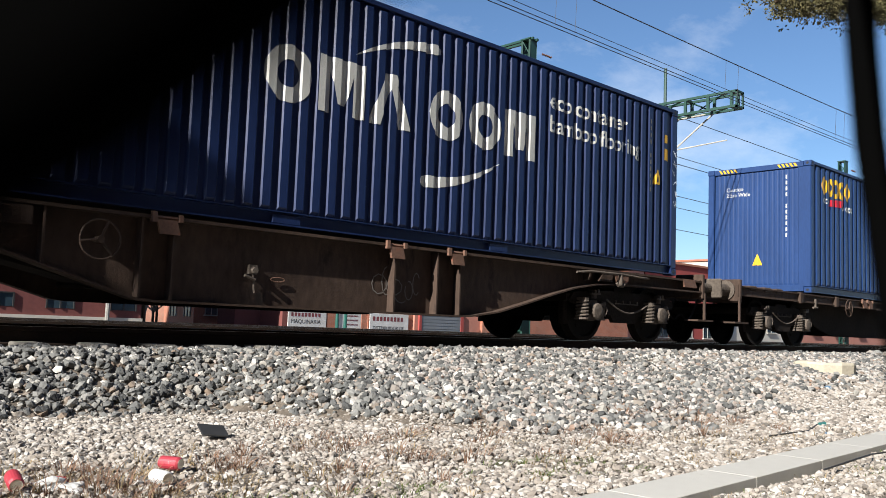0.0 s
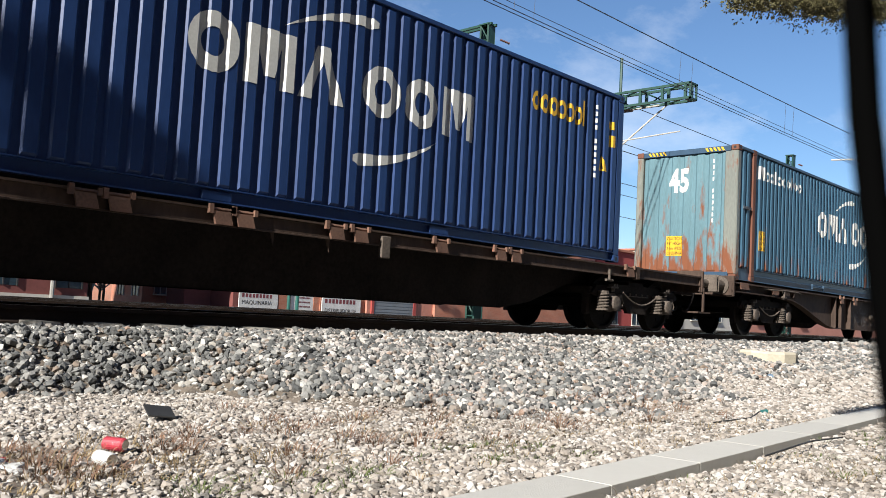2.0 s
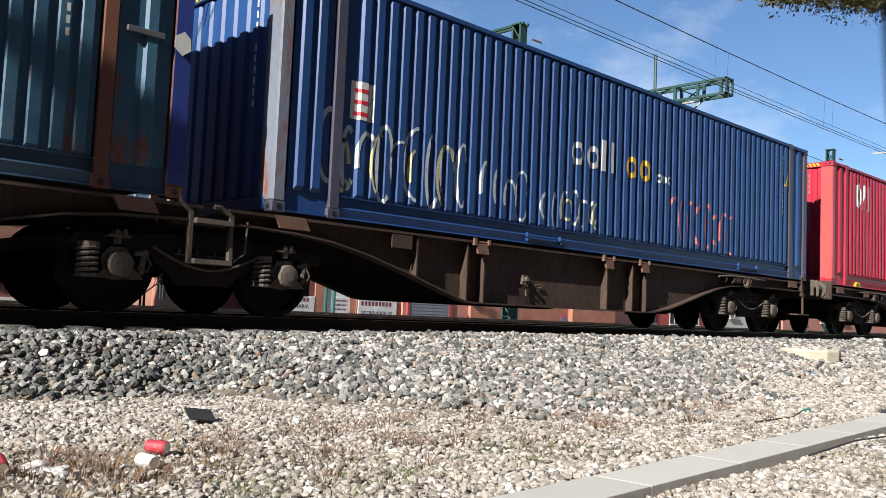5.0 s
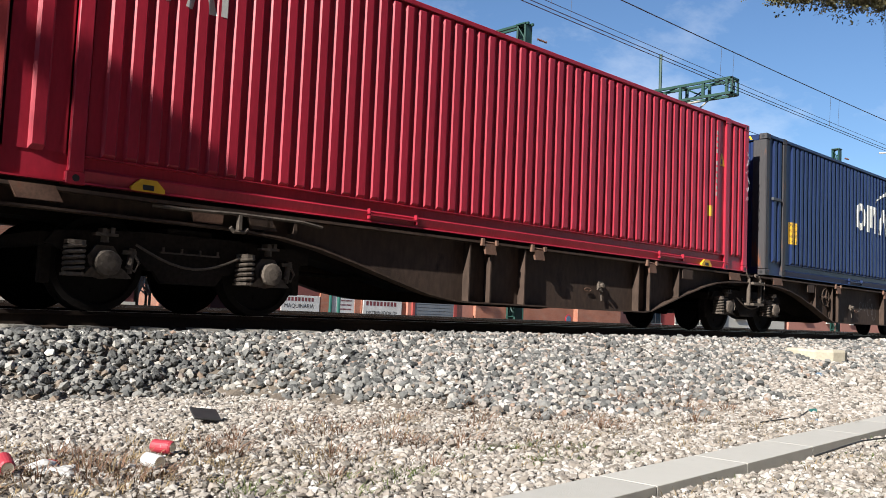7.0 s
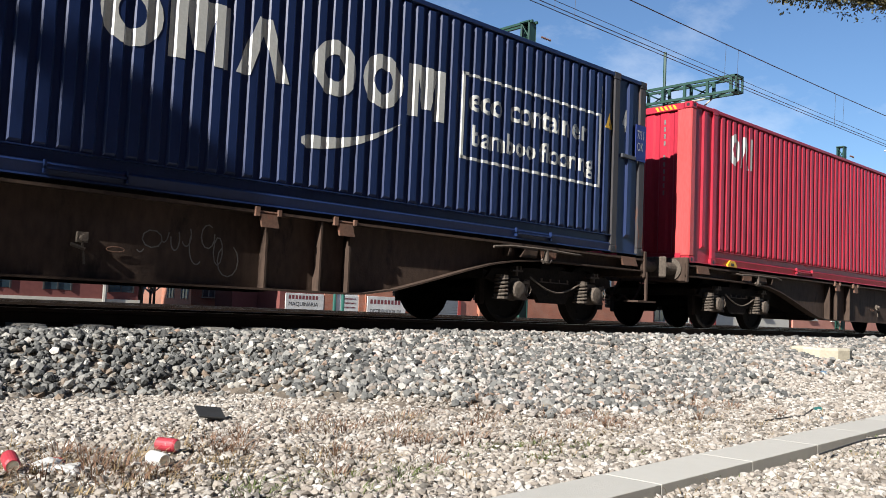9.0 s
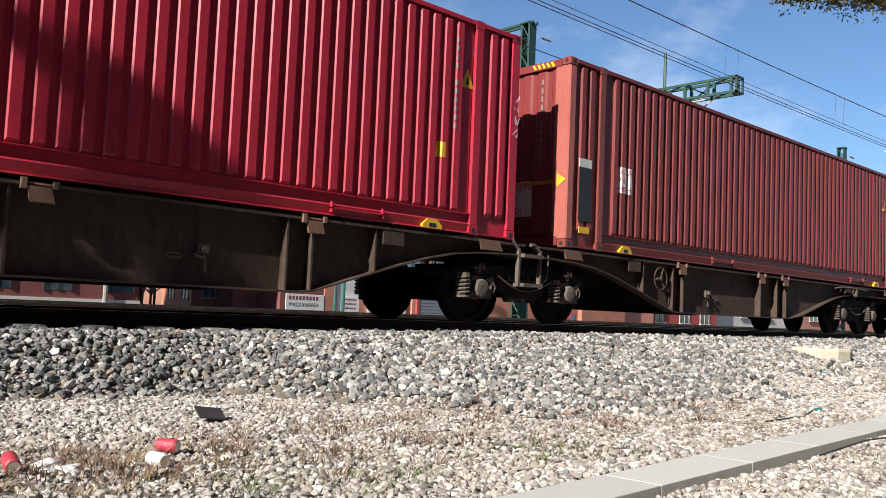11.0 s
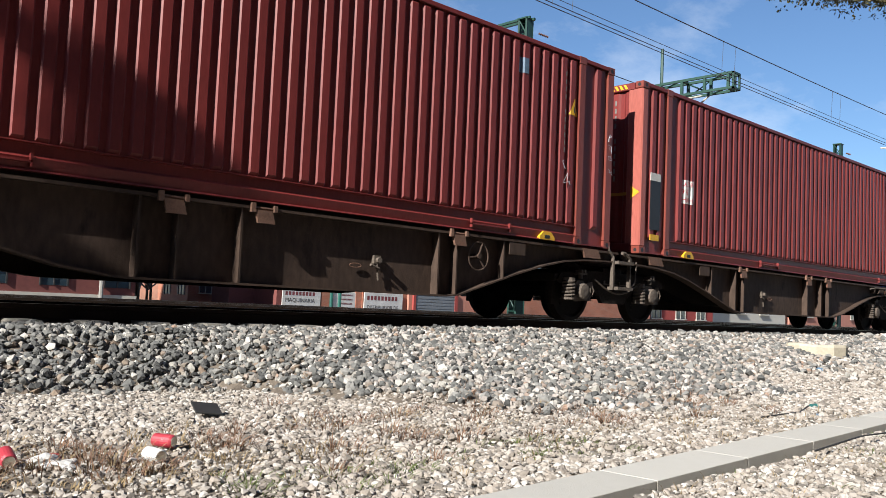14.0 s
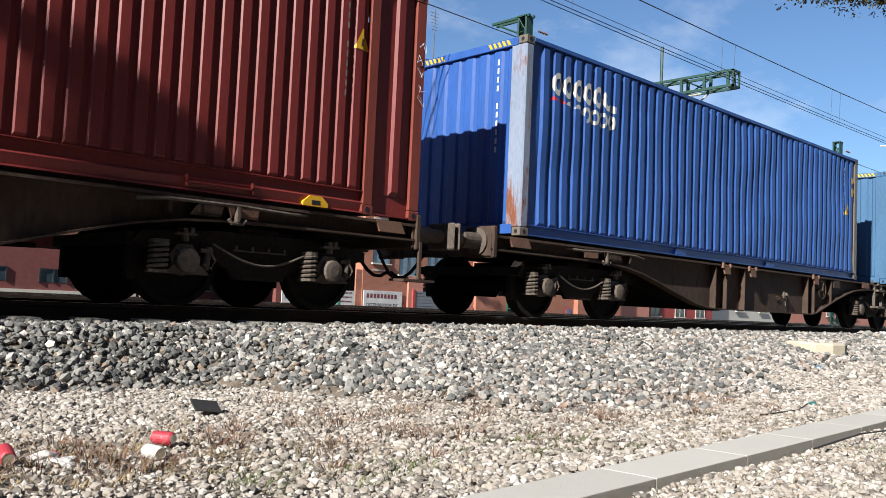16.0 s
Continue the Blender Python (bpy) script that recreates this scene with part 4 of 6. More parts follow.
    buffer_gear(w, fx(0), 1 if flip else -1, flip)
    if wheel:
        hand_wheel(w, fx(10.85), 0.83, -1.20)


def twin_wagon(wheel_first):
    w = thing("container_wagon", "brown dusty articulated container wagon with deep side beams", "wagon", "wagons of the train")
    wagon_half(w, False, wheel_first)
    wagon_half(w, True, not wheel_first)
    bogie(w, HALF, (-0.95, 0.95))
    # access step at the joint
    for side in (-1, 1):
        y = side * 1.2
        bm = boxed((HALF - 0.30, HALF - 0.26, y - 0.03, y + 0.03, 0.52, 1.05), (HALF + 0.16, HALF + 0.20, y - 0.03, y + 0.03, 0.52, 1.05),
                   (HALF - 0.26, HALF + 0.16, y - 0.10, y + 0.10, 0.52, 0.57), (HALF - 0.26, HALF + 0.16, y - 0.10, y + 0.10, 0.93, 0.98))
        tube(bm, [(HALF - 0.28, y, 1.04), (HALF - 0.40, y, 1.14), (HALF - 0.42, y, 1.20)], 0.028, 6)
        tube(bm, [(HALF + 0.18, y, 1.04), (HALF + 0.05, y, 1.12), (HALF - 0.02, y, 1.12)], 0.028, 6)
        tube(bm, [(HALF + 0.22, y, 0.56), (HALF + 0.36, y, 0.66), (HALF + 0.38, y, 1.0)], 0.012, 6)
        part("access_step", bm, M_GEAR, w)
        part("joint_plate", boxed((HALF - 0.35, HALF + 0.35, side * 0.7 - 0.1, side * 0.7 + 0.1, 0.92, 1.05), bevel=0.02), M_FRAME, w)
    for x in (1.3, 3.1, HALF - 0.95, HALF + 0.95, TWIN_L - 3.1, TWIN_L - 1.3):
        o = share("wheelset", WHEELSET, w, pose(x, 0, 0.46))
    return w


def flat_wagon():
    """The single wagon with a slim outer sill and a deep shaded middle beam."""
    w = thing("container_wagon", "brown flat container wagon with slim sills and folded locks", "wagon", "wagons of the train")
    L = 18.5
    for side in (-1, 1):
        y = side * 1.15
        prof = [(0, 0.93), (0.05, 0.93), (0.05, 0.945), (0.022, 0.95), (0.022, 1.09), (0.06, 1.095), (0.06, 1.12), (0, 1.12)]
        bm = bmesh.new()
        ends = [[bm.verts.new((xx, y + side * u, v)) for u, v in prof] for xx in (0.1, L - 0.1)]
        for i in range(8):
            bm.faces.new((ends[0][i], ends[0][(i + 1) % 8], ends[1][(i + 1) % 8], ends[1][i]))
        bmesh.ops.recalc_face_normals(bm, faces=bm.faces)
        part("side_sill", bm, M_FRAME, w)
        yb = side * 0.62
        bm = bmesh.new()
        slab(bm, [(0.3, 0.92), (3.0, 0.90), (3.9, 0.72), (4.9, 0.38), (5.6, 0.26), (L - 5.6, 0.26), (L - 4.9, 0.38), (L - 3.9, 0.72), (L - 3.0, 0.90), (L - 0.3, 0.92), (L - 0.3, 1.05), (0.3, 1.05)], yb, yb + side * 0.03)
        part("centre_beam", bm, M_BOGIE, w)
        for x in (5.95, 6.28, 7.42, 7.70, 8.98, 9.36, 10.80, 12.05, 12.40, 15.6):
            lock(w, x, 1.10, side)
        bm = bmesh.new()
        box(bm, 9.85, 10.0, *sorted((y, y + side * 0.07)), 0.78, 1.06, bevel=0.01)
        part("valve_box", bm, M_GEAR, w)
        for x in (2.6, 4.4, L - 2.6):
            bm = boxed((x, x + 0.14, *sorted((y, y + side * 0.09)), 0.90, 1.13), bevel=0.012)
            part("bracket", bm, M_FRAME, w)
        bm = bmesh.new()
        for x in (8.2, 9.0):
            slab(bm, [(x, 0.93), (x + 0.05, 0.93), (x + 0.05, 0.78)], y, y + side * 0.02)
        part("cable_lug", bm, M_FRAME, w)
        bm = bmesh.new()
        for x in (3.4, L - 3.4):
            rod(bm, (x, side * 1.2, 1.03), (x, side * 1.2, 0.84), 0.028, 6)
            rod(bm, (x - 0.1, side * 1.2, 0.84), (x + 0.1, side * 1.2, 0.84), 0.024, 6)
        part("lashing_hook", bm, M_GEAR, w)
    for x in np.arange(0.7, L, 1.15):
        share("cross_member", CROSS, w, pose(x, 0, 0))
    part("deck_plate", boxed((0.1, 3.4, -1.14, 1.14, 1.085, 1.10), (L - 3.4, L - 0.1, -1.14, 1.14, 1.085, 1.10)), M_FRAME, w)
    for x in (0.5, 1.1, 1.6):
        part("deck_fitting", boxed((x, x + 0.3, -1.19, -0.95, 1.04, 1.15), bevel=0.02), M_FRAME, w)
    hand_wheel(w, 5.1, 0.90, -1.24)
    bogie(w, 2.2, (-0.9, 0.9))
    bogie(w, L - 2.2, (-0.9, 0.9))
    for x in (1.3, 3.1, L - 3.1, L - 1.3):
        share("wheelset", WHEELSET, w, pose(x, 0, 0.46))
    buffer_gear(w, 0, -1)
    buffer_gear(w, L, 1)
    return w


WAGONS = []                       # (wagon, its headstock's place when the clip starts)
first = twin_wagon(True)
WAGONS.append((first, 34.99))
second = twin_wagon(False)
WAGONS.append((second, 13.97 - TWIN_L))
for kind_of, x in ((second, 64.86), (second, 94.47), (first, 124.50), (first, 154.20)):
    WAGONS.append((copy_thing(kind_of, pose(x, MID_Y, RAIL_Z)), x))
WAGONS.append((flat_wagon(), 15.21))
rng = random.Random(9)
for (wg, _), x0, n in ((WAGONS[0], 7.6, 12), (WAGONS[2], TWIN_L - 8.6, 9), (WAGONS[1], 21.0, 6)):
    for i in range(n):
        bm = bmesh.new()
        lift = rng.uniform(0.55, 0.85)
        ring(bm, 0, 0, rng.uniform(0.10, 0.3), rng.uniform(0.15, 0.40), 0.014, rng.uniform(0, 250), rng.uniform(300, 470), 10)
        for v in bm.verts:
            v.co = Vector((v.co.x + x0 + i * 0.12, -1.086, v.co.z + lift))
        part("graffiti_stroke", bm, M_FAINT, wg)


def motions():
    steps = [0.5 * i for i in range(33)]
    for c, x, _, _, _ in CONTAINERS.values():
        walk(c, [(t, pose(x - gone(t), FACE_Y, BASE_Z)) for t in steps])
    turns = [i / 15 for i in range(241)]
    for w, x in WAGONS:
        walk(w, [(t, pose(x - gone(t), MID_Y, RAIL_Z)) for t in steps])
        for o in w.children:
            if o.name.startswith("wheelset"):
                px = o.location.x
                walk(o, [(t, pose(px, 0, 0.46, 0, -math.degrees(gone(t) / 0.46), 0)) for t in turns])


# ---- ground ----
def smooth(a, b, x):
    u = np.clip((x - a) / (b - a), 0, 1)
    return u * u * (3 - 2 * u)


def foot(x):
    """Where the ballast slope begins, away from the camera."""
    return 6.45 - 2.45 * smooth(3.5, 4.9, x)


def height(x, y):
    f = foot(x)
    up = np.clip((y - f) / (7.25 - f), 0, 1)
    z = 0.02 + (BED_Z - 0.055 * smooth(8.0, 3.5, x) - 0.02) * up
    z = np.where(y > 22, BED_Z + (0.06 - BED_Z) * smooth(22, 25, y), z)
    z = z - 0.032 * smooth(2.40, 2.15, y - 0.076 * (x - 2.4))
    return z + 0.012 * np.sin(x * 1.7 + y * 0.9) * np.cos(y * 1.3 - x * 0.6) * (y < 7) * (abs(x) < 60)


def axis(lo, hi, step, far):
    a = list(np.arange(lo, hi + step / 2, step))
    s, left, right = step, [], []
    x = lo
    while x > -far:
        s *= 1.35
        x -= s
        left.append(x)
    x, s = hi, step
    while x < far:
        s *= 1.35
        x += s
        right.append(x)
    return np.array(left[::-1] + a + right)


def grid_mesh(name, xs, ys, fz, material):
    X, Y = np.meshgrid(xs, ys)
    Z = fz(X, Y)
    co = np.stack([X, Y, Z], -1).reshape(-1, 3)
    nx, ny = len(xs), len(ys)
    i = (np.arange(ny - 1)[:, None] * nx + np.arange(nx - 1)[None]).ravel()
    quads = np.stack([i, i + 1, i + 1 + nx, i + nx], -1)
    return raw_mesh(name, co, quads, material)


def raw_mesh(name, co, faces, material):
    me = bpy.data.meshes.new(name)
    k = faces.shape[1]
    me.vertices.add(len(co))
    me.vertices.foreach_set("co", co.astype(np.float32).ravel())
    me.loops.add(faces.size)
    me.loops.foreach_set("vertex_index", faces.astype(np.int32).ravel())
    me.polygons.add(len(faces))
    me.polygons.foreach_set("loop_start", np.arange(0, faces.size, k, dtype=np.int32))
    me.polygons.foreach_set("use_smooth", np.zeros(len(faces), dtype=bool))
    me.update(calc_edges=True)
    me.validate()
    me.materials.append(material)
    return new(name, me)


ground = grid_mesh("ground", axis(-6, 26, 0.2, 2500), axis(-4, 26, 0.15, 2500), height, M_SOIL)
tagged(ground, "pale stony ground rising to the railway bed", "ground", kind="structure")


# ---- stones ----
def stone_shapes(n, rs):
    phi = (1 + 5 ** 0.5) / 2
    v = np.array([(-1, phi, 0), (1, phi, 0), (-1, -phi, 0), (1, -phi, 0), (0, -1, phi), (0, 1, phi), (0, -1, -phi), (0, 1, -phi), (phi, 0, -1), (phi, 0, 1), (-phi, 0, -1), (-phi, 0, 1)])
    v /= np.linalg.norm(v[0])
    faces = np.array([(0, 11, 5), (0, 5, 1), (0, 1, 7), (0, 7, 10), (0, 10, 11), (1, 5, 9), (5, 11, 4), (11, 10, 2), (10, 7, 6), (7, 1, 8), (3, 9, 4), (3, 4, 2), (3, 2, 6), (3, 6, 8), (3, 8, 9), (4, 9, 5), (2, 4, 11), (6, 2, 10), (8, 6, 7), (9, 8, 1)])
    out = []
    for _ in range(n):
        q = v * rs.uniform(0.72, 1.22, (12, 1))
        for _ in range(3):                        # broken faces
            w = rs.normal(size=3)
            w /= np.linalg.norm(w)
            d = q @ w
            q = q - np.outer(np.maximum(d - rs.uniform(0.35, 0.7), 0), w)
        out.append(q * rs.uniform(0.7, 1.15, 3))
    return np.array(out), faces


def turns_of(n, rs):
    q = rs.normal(size=(n, 4))
    q /= np.linalg.norm(q, axis=1)[:, None]
    a, b, c, d = q.T
    return np.stack([np.stack([1 - 2 * (c * c + d * d), 2 * (b * c - a * d), 2 * (b * d + a * c)], -1),
                     np.stack([2 * (b * c + a * d), 1 - 2 * (b * b + d * d), 2 * (c * d - a * b)], -1),
                     np.stack([2 * (b * d - a * c), 2 * (c * d + a * b), 1 - 2 * (b * b + c * c)], -1)], -2)


def scatter(name, x, y, size, material, rs, sink=0.25, flatten=0.75):
    shapes, faces = stone_shapes(24, rs)
    n = len(x)
    pts = np.einsum("nij,nkj->nki", turns_of(n, rs), shapes[rs.integers(0, 24, n)]) * size[:, None, None]
    pts[:, :, 2] *= flatten
    lift = height(x, y) + size * (flatten - sink) * rs.uniform(0.2, 1.0, n)
    pts += np.stack([x, y, lift], -1)[:, None]
    f = faces[None] + (np.arange(n) * 12)[:, None, None]
    return raw_mesh(name, pts.reshape(-1, 3), f.reshape(-1, 3), material)


def spots(rs, density, x0, x1, y0, y1, keep):
    n = int(density * (x1 - x0) * (y1 - y0))
    x, y = rs.uniform(x0, x1, n), rs.uniform(y0, y1, n)
    k = keep(x, y, rs.uniform(0, 1, n))
    return x[k], y[k]


def kerb_y(x):
    return 2.373 + 0.076 * (x - 2.4)


def on_view(x, y):
    """The strip that is seen from the stand point, with a margin."""
    return (x > 0.20 * y) & (x < 4.5 * y + 3)


def edge_mix(x, y):
    wob = 0.25 * np.sin(x * 2.3) + 0.18 * np.sin(x * 5.1 + 1) + 0.1 * np.sin(x * 11)
    far = smooth(7.5, 11, x)
    return smooth(-0.25, 0.35, y - foot(x) + wob * (x > 4.2) - 0.9 * far)


def bare(x, y, u):
    """Fewer stones where earth and dry plants come through."""
    q = np.sin(x * 2.1 + 1.3 * np.sin(y * 1.7)) * np.sin(y * 2.9 + 1.1 * np.sin(x * 1.3)) + 0.5 * np.sin(x * 5.3 + y * 4.1)
    patch = smooth(0.25, 0.9, q) * smooth(5.0, 4.2, y) * (x < 9)
    corner = smooth(2.3, 1.4, x) * smooth(4.5, 4.0, y)
    return ((u * 7919.0) % 1.0) > np.maximum(0.68 * patch, 0.6 * corner)


rs = np.random.default_rng(11)
spans = [(0.8, 9.0, 820, 0.024, 0.046), (9.0, 20.0, 420, 0.032, 0.052), (20.0, 60.0, 60, 0.06, 0.11)]
xs, ys, ss = [], [], []
for x0, x1, dens, a, b in spans:
    x, y = spots(rs, dens, x0, x1, 3.2, 7.75, lambda x, y, u: (u < edge_mix(x, y) * (1 - 0.30 * smooth(3.8, 6.0, x) - 0.22 * smooth(7, 12, x))) & on_view(x, y))
    xs.append(x), ys.append(y), ss.append(rs.uniform(a, b, len(x)) * rs.choice([0.7, 1.0, 1.0, 1.2], len(x)))
xs, ys, ss = np.concatenate(xs), np.concatenate(ys), np.concatenate(ss)
pale = rs.uniform(0, 1, len(xs)) < 0.50 * smooth(2.8, 5.6, xs)
ballast = scatter("ballast", xs[~pale], ys[~pale], ss[~pale], M_BALLAST, rs, 0.1, 0.9)
pale_ballast = scatter("pale_ballast", xs[pale], ys[pale], ss[pale] * 0.85, M_PALEBALLAST, rs, 0.1, 0.9)
tagged(pale_ballast, "pale pinkish broken stones mixed into the bank", "ballast", kind="stuff")
tagged(ballast, "grey broken railway ballast in a sloping bank", "ballast", kind="stuff")
xs, ys, ss = [], [], []
spans = [(0.6, 6.5, 3300, 0.006, 0.021), (6.5, 11.0, 1700, 0.011, 0.025), (11.0, 20.0, 420, 0.025, 0.042), (20.0, 50.0, 40, 0.06, 0.10)]
for x0, x1, dens, a, b in spans:
    x, y = spots(rs, dens, x0, x1, 1.0, 7.3, lambda x, y, u: (u > edge_mix(x, y) * (1 - 0.30 * smooth(3.8, 6.0, x) - 0.22 * smooth(7, 12, x))) & on_view(x, y) & bare(x, y, u) & ((y > kerb_y(x) + 0.005) | (y < kerb_y(x) - 0.345)))
    xs.append(x), ys.append(y), ss.append(rs.uniform(a, b, len(x)) * rs.choice([0.6, 0.9, 1.0, 1.5], len(x)))
gravel = scatter("gravel", np.concatenate(xs), np.concatenate(ys), np.concatenate(ss), M_GRAVEL, rs, sink=0.25, flatten=0.75)
tagged(gravel, "cream limestone gravel beside the bank", "gravel", kind="stuff")

# ---- kerb ----
kerb = thing("kerb", "pale concrete kerb flush with the gravel", "kerb", kind="structure")
kerb_me = None
for i in range(26):
    x = -1.61 + i * 1.0
    m = pose(x, kerb_y(x), 0, 0, 0, math.degrees(math.atan(0.076)))
    if kerb_me is None:
        bm = bmesh.new()
        box(bm, 0.0015, 0.9985, -0.32, -0.02, -0.16, 0.045, bevel=0.003)
        o = part("kerbstone", bm, M_KERB, kerb)
        o.matrix_basis = m
        kerb_me = o.data
    else:
        share("kerbstone", kerb_me, kerb, m)

# ---- tracks ----
def track(y, x0, x1, label):
    t = thing("track", label, "railway track", "tracks", "structure")
    for s in (-0.834, 0.834):
        bm = bmesh.new()
        prof = [(-0.07, 0), (0.07, 0), (0.07, 0.012), (0.012, 0.03), (0.01, 0.12), (0.035, 0.13), (0.035, 0.165), (-0.035, 0.165), (-0.035, 0.13), (-0.01, 0.12), (-0.012, 0.03), (-0.07, 0.012)]
        a = [bm.verts.new((x0, y + s + u, RAIL_Z - 0.168 + v)) for u, v in prof]
        b = [bm.verts.new((x1, y + s + u, RAIL_Z - 0.168 + v)) for u, v in prof]
        for i in range(len(a)):
            j = (i + 1) % len(a)
            bm.faces.new((a[j], a[i], b[i], b[j]))
        part("rail", bm, M_RAIL, t)
        part("rail_head", boxed((x0, x1, y + s - 0.03, y + s + 0.03, RAIL_Z - 0.004, RAIL_Z)), M_RAILTOP, t)
    me = None
    for i in range(110):
        x = -4 + i * 0.6
        if me is None:
            o = part("sleeper", boxed((-0.12, 0.12, -1.3, 1.3, -0.15, 0.012), bevel=0.02), M_SLEEPER, t)
            o.matrix_basis, me = pose(x, y, BED_Z), o.data
        else:
            share("sleeper", me, t, pose(x, y, BED_Z))
    return t


track(MID_Y, -60, 300, "rusty broad gauge rails on concrete sleepers under the train")
track(13.85, -60, 300, "rusty second track behind the train")
track(17.3, -60, 300, "rusty third track behind the train")

# ---- overhead line ----
def lattice(bm, a, b, w, h, n, r=0.03):
    """A braced girder between two points; w across, h up."""
    a, b = Vector(a), Vector(b)
    way = (b - a).normalized()
    side = Vector((0, 0, 1)).cross(way)
    if side.length < 0.1:
        side = Vector((1, 0, 0))
    side.normalize()
    up = way.cross(side)
    corners = [side * (sx * w / 2) + up * (sy * h / 2) for sx, sy in ((-1, -1), (1, -1), (1, 1), (-1, 1))]
    for c in corners:
        rod(bm, a + c, b + c, r, 4)
    for i in range(n):
        p, q = a.lerp(b, i / n), a.lerp(b, (i + 1) / n)
        for k in range(4):
            c, d = corners[k], corners[(k + 1) % 4]
            if i % 2:
                c, d = d, c
            rod(bm, p + c, q + d, r * 0.55, 4)
            rod(bm, p + c, p + d, r * 0.5, 4)


def gantry(x, far=False):
    g = thing("catenary_mast", "green lattice catenary mast with a long braced arm", "mast", "catenary masts")
    top = 9.97 + EYE_Z
    bm = bmesh.new()
    lattice(bm, (x, 19.3, BED_Z - 0.3), (x, 19.3, top), 0.34, 0.34, 20, 0.04)
    box(bm, x - 0.22, x + 0.22, 19.08, 19.52, top, top + 0.05)
    for yy in (19.10, 19.48):
        box(bm, x - 0.18, x + 0.18, yy, yy + 0.02, BED_Z - 0.3, top)
    part("mast", bm, M_MAST, g)
    z = 6.58 + EYE_Z
    bm = bmesh.new()
    for sx in (-0.18, 0.18):
        for sz in (-0.21, 0.21):
            box(bm, x + sx - 0.035, x + sx + 0.035, 11.5, 19.9, z + sz - 0.035, z + sz + 0.035)
        for i in range(12):
            yy = 11.62 + i * 0.72
            box(bm, x + sx - 0.03, x + sx + 0.03, yy - 0.04, yy + 0.04, z - 0.19, z + 0.19)
            if i % 2 == 1 and sx > 0:
                rod(bm, (x + sx, yy, z - 0.19), (x + sx, yy + 0.72, z + 0.19), 0.022, 4)
                rod(bm, (x + sx, yy, z + 0.19), (x + sx, yy + 0.72, z - 0.19), 0.022, 4)
    for i in range(6):
        for sz in (-0.21, 0.21):
            rod(bm, (x - 0.18, 11.62 + i * 1.44, z + sz), (x + 0.18, 12.34 + i * 1.44, z + sz), 0.025, 4)
            box(bm, x - 0.18, x + 0.18, 11.58 + i * 1.44, 11.66 + i * 1.44, z + sz - 0.03, z + sz + 0.03)
    part("arm", bm, M_MAST, g)
    bm = bmesh.new()
    for d in (-0.20, 0.15):
        box(bm, x + d, x + d + 0.05, 11.45, 11.50, z - 0.24, z + 0.24)
    for d in (-0.24, 0.19):
        box(bm, x - 0.20, x + 0.20, 11.45, 11.50, z + d, z + d + 0.05)
    part("end_plate", bm, M_MAST, g)
    if not far:
        bm = bmesh.new()
        box(bm, x - 0.16, x - 0.08, 19.0, 20.75, top - 0.02, top + 0.06)
        box(bm, x + 0.08, x + 0.16, 19.0, 20.75, top - 0.02, top + 0.06)
        rod(bm, (x - 0.12, 19.45, top - 0.55), (x - 0.12, 20.6, top), 0.035, 5)
        rod(bm, (x + 0.12, 19.45, top - 0.55), (x + 0.12, 20.6, top), 0.035, 5)
        part("top_bracket", bm, M_MAST, g)
    bm = bmesh.new()
    lathe(bm, [q for k in range(6) for q in ((0.018, x + 0.30 + 0.09 * k), (0.045, x + 0.32 + 0.09 * k), (0.018, x + 0.35 + 0.09 * k))], "x", 8, (0, 18.95, top - 0.46))
    part("insulator", bm, M_INSUL, g)
    for y in (13.85, 17.3):
        bm = bmesh.new()
        rod(bm, (x, y, z - 1.6), (x, y, z + 1.35), 0.045, 6)
        part("drop_post", bm, M_MAST, g)
        bm = bmesh.new()
        rod(bm, (x, y, z - 0.3), (x + 0.2, y - 1.5, z - 0.2), 0.025, 6)
        rod(bm, (x, y, z - 1.4), (x + 0.2, y - 1.5, z - 0.2), 0.025, 6)
        rod(bm, (x, y, z - 1.2), (x + 0.2, y - 1.9, z - 1.05), 0.02, 6)
        part("registration_arm", bm, M_TUBE, g)
        bm = bmesh.new()
        for k in range(5):
            rod(bm, (x, y - 0.12 - 0.07 * k, z - 0.3), (x, y - 0.15 - 0.07 * k, z - 0.3), 0.055, 8)
        part("insulator", bm, M_INSUL, g)
    # tension wheels and their weights on the mast
    n = 16
    for dx, y, zz, r in ((-1.84, 18.8, 6.25, 0.46), (-1.27, 18.8, 7.82, 0.28)):
        bm = bmesh.new()
        tube(bm, [(x + dx, y + r * math.cos(2 * math.pi * i / n), zz + r * math.sin(2 * math.pi * i / n)) for i in range(n + 1)], 0.028, 5)
        for a in range(6):
            rod(bm, (x + dx, y, zz), (x + dx, y + r * math.cos(a * 1.047), zz + r * math.sin(a * 1.047)), 0.018, 4)
        rod(bm, (x + dx - 0.06, y, zz), (x + dx + 0.06, y, zz), 0.07, 8)
        part("tension_wheel", bm, M_ALU, g)
        bm = bmesh.new()
        rod(bm, (x + dx, y, zz), (x - 0.1, 19.2, zz), 0.05, 6)
        rod(bm, (x + dx, y, zz + 0.12), (x - 0.1, 19.2, zz + 0.12), 0.02, 5)
        part("wheel_bracket", bm, M_MAST, g)
    for dx in (-0.75, -1.15):
        bm = bmesh.new()
        rod(bm, (x + dx, 18.9, 2.6), (x + dx, 18.9, 5.5), 0.035, 6)
        part("guide_tube", bm, M_TUBE, g)
        bm = bmesh.new()
        rod(bm, (x + dx, 18.9, 1.4), (x + dx, 18.9, 2.6), 0.13, 10)
        part("counterweight", bm, M_MAST, g)


gantry(21.85)
gantry(48.5, far=True)
gantry(75.0, far=True)


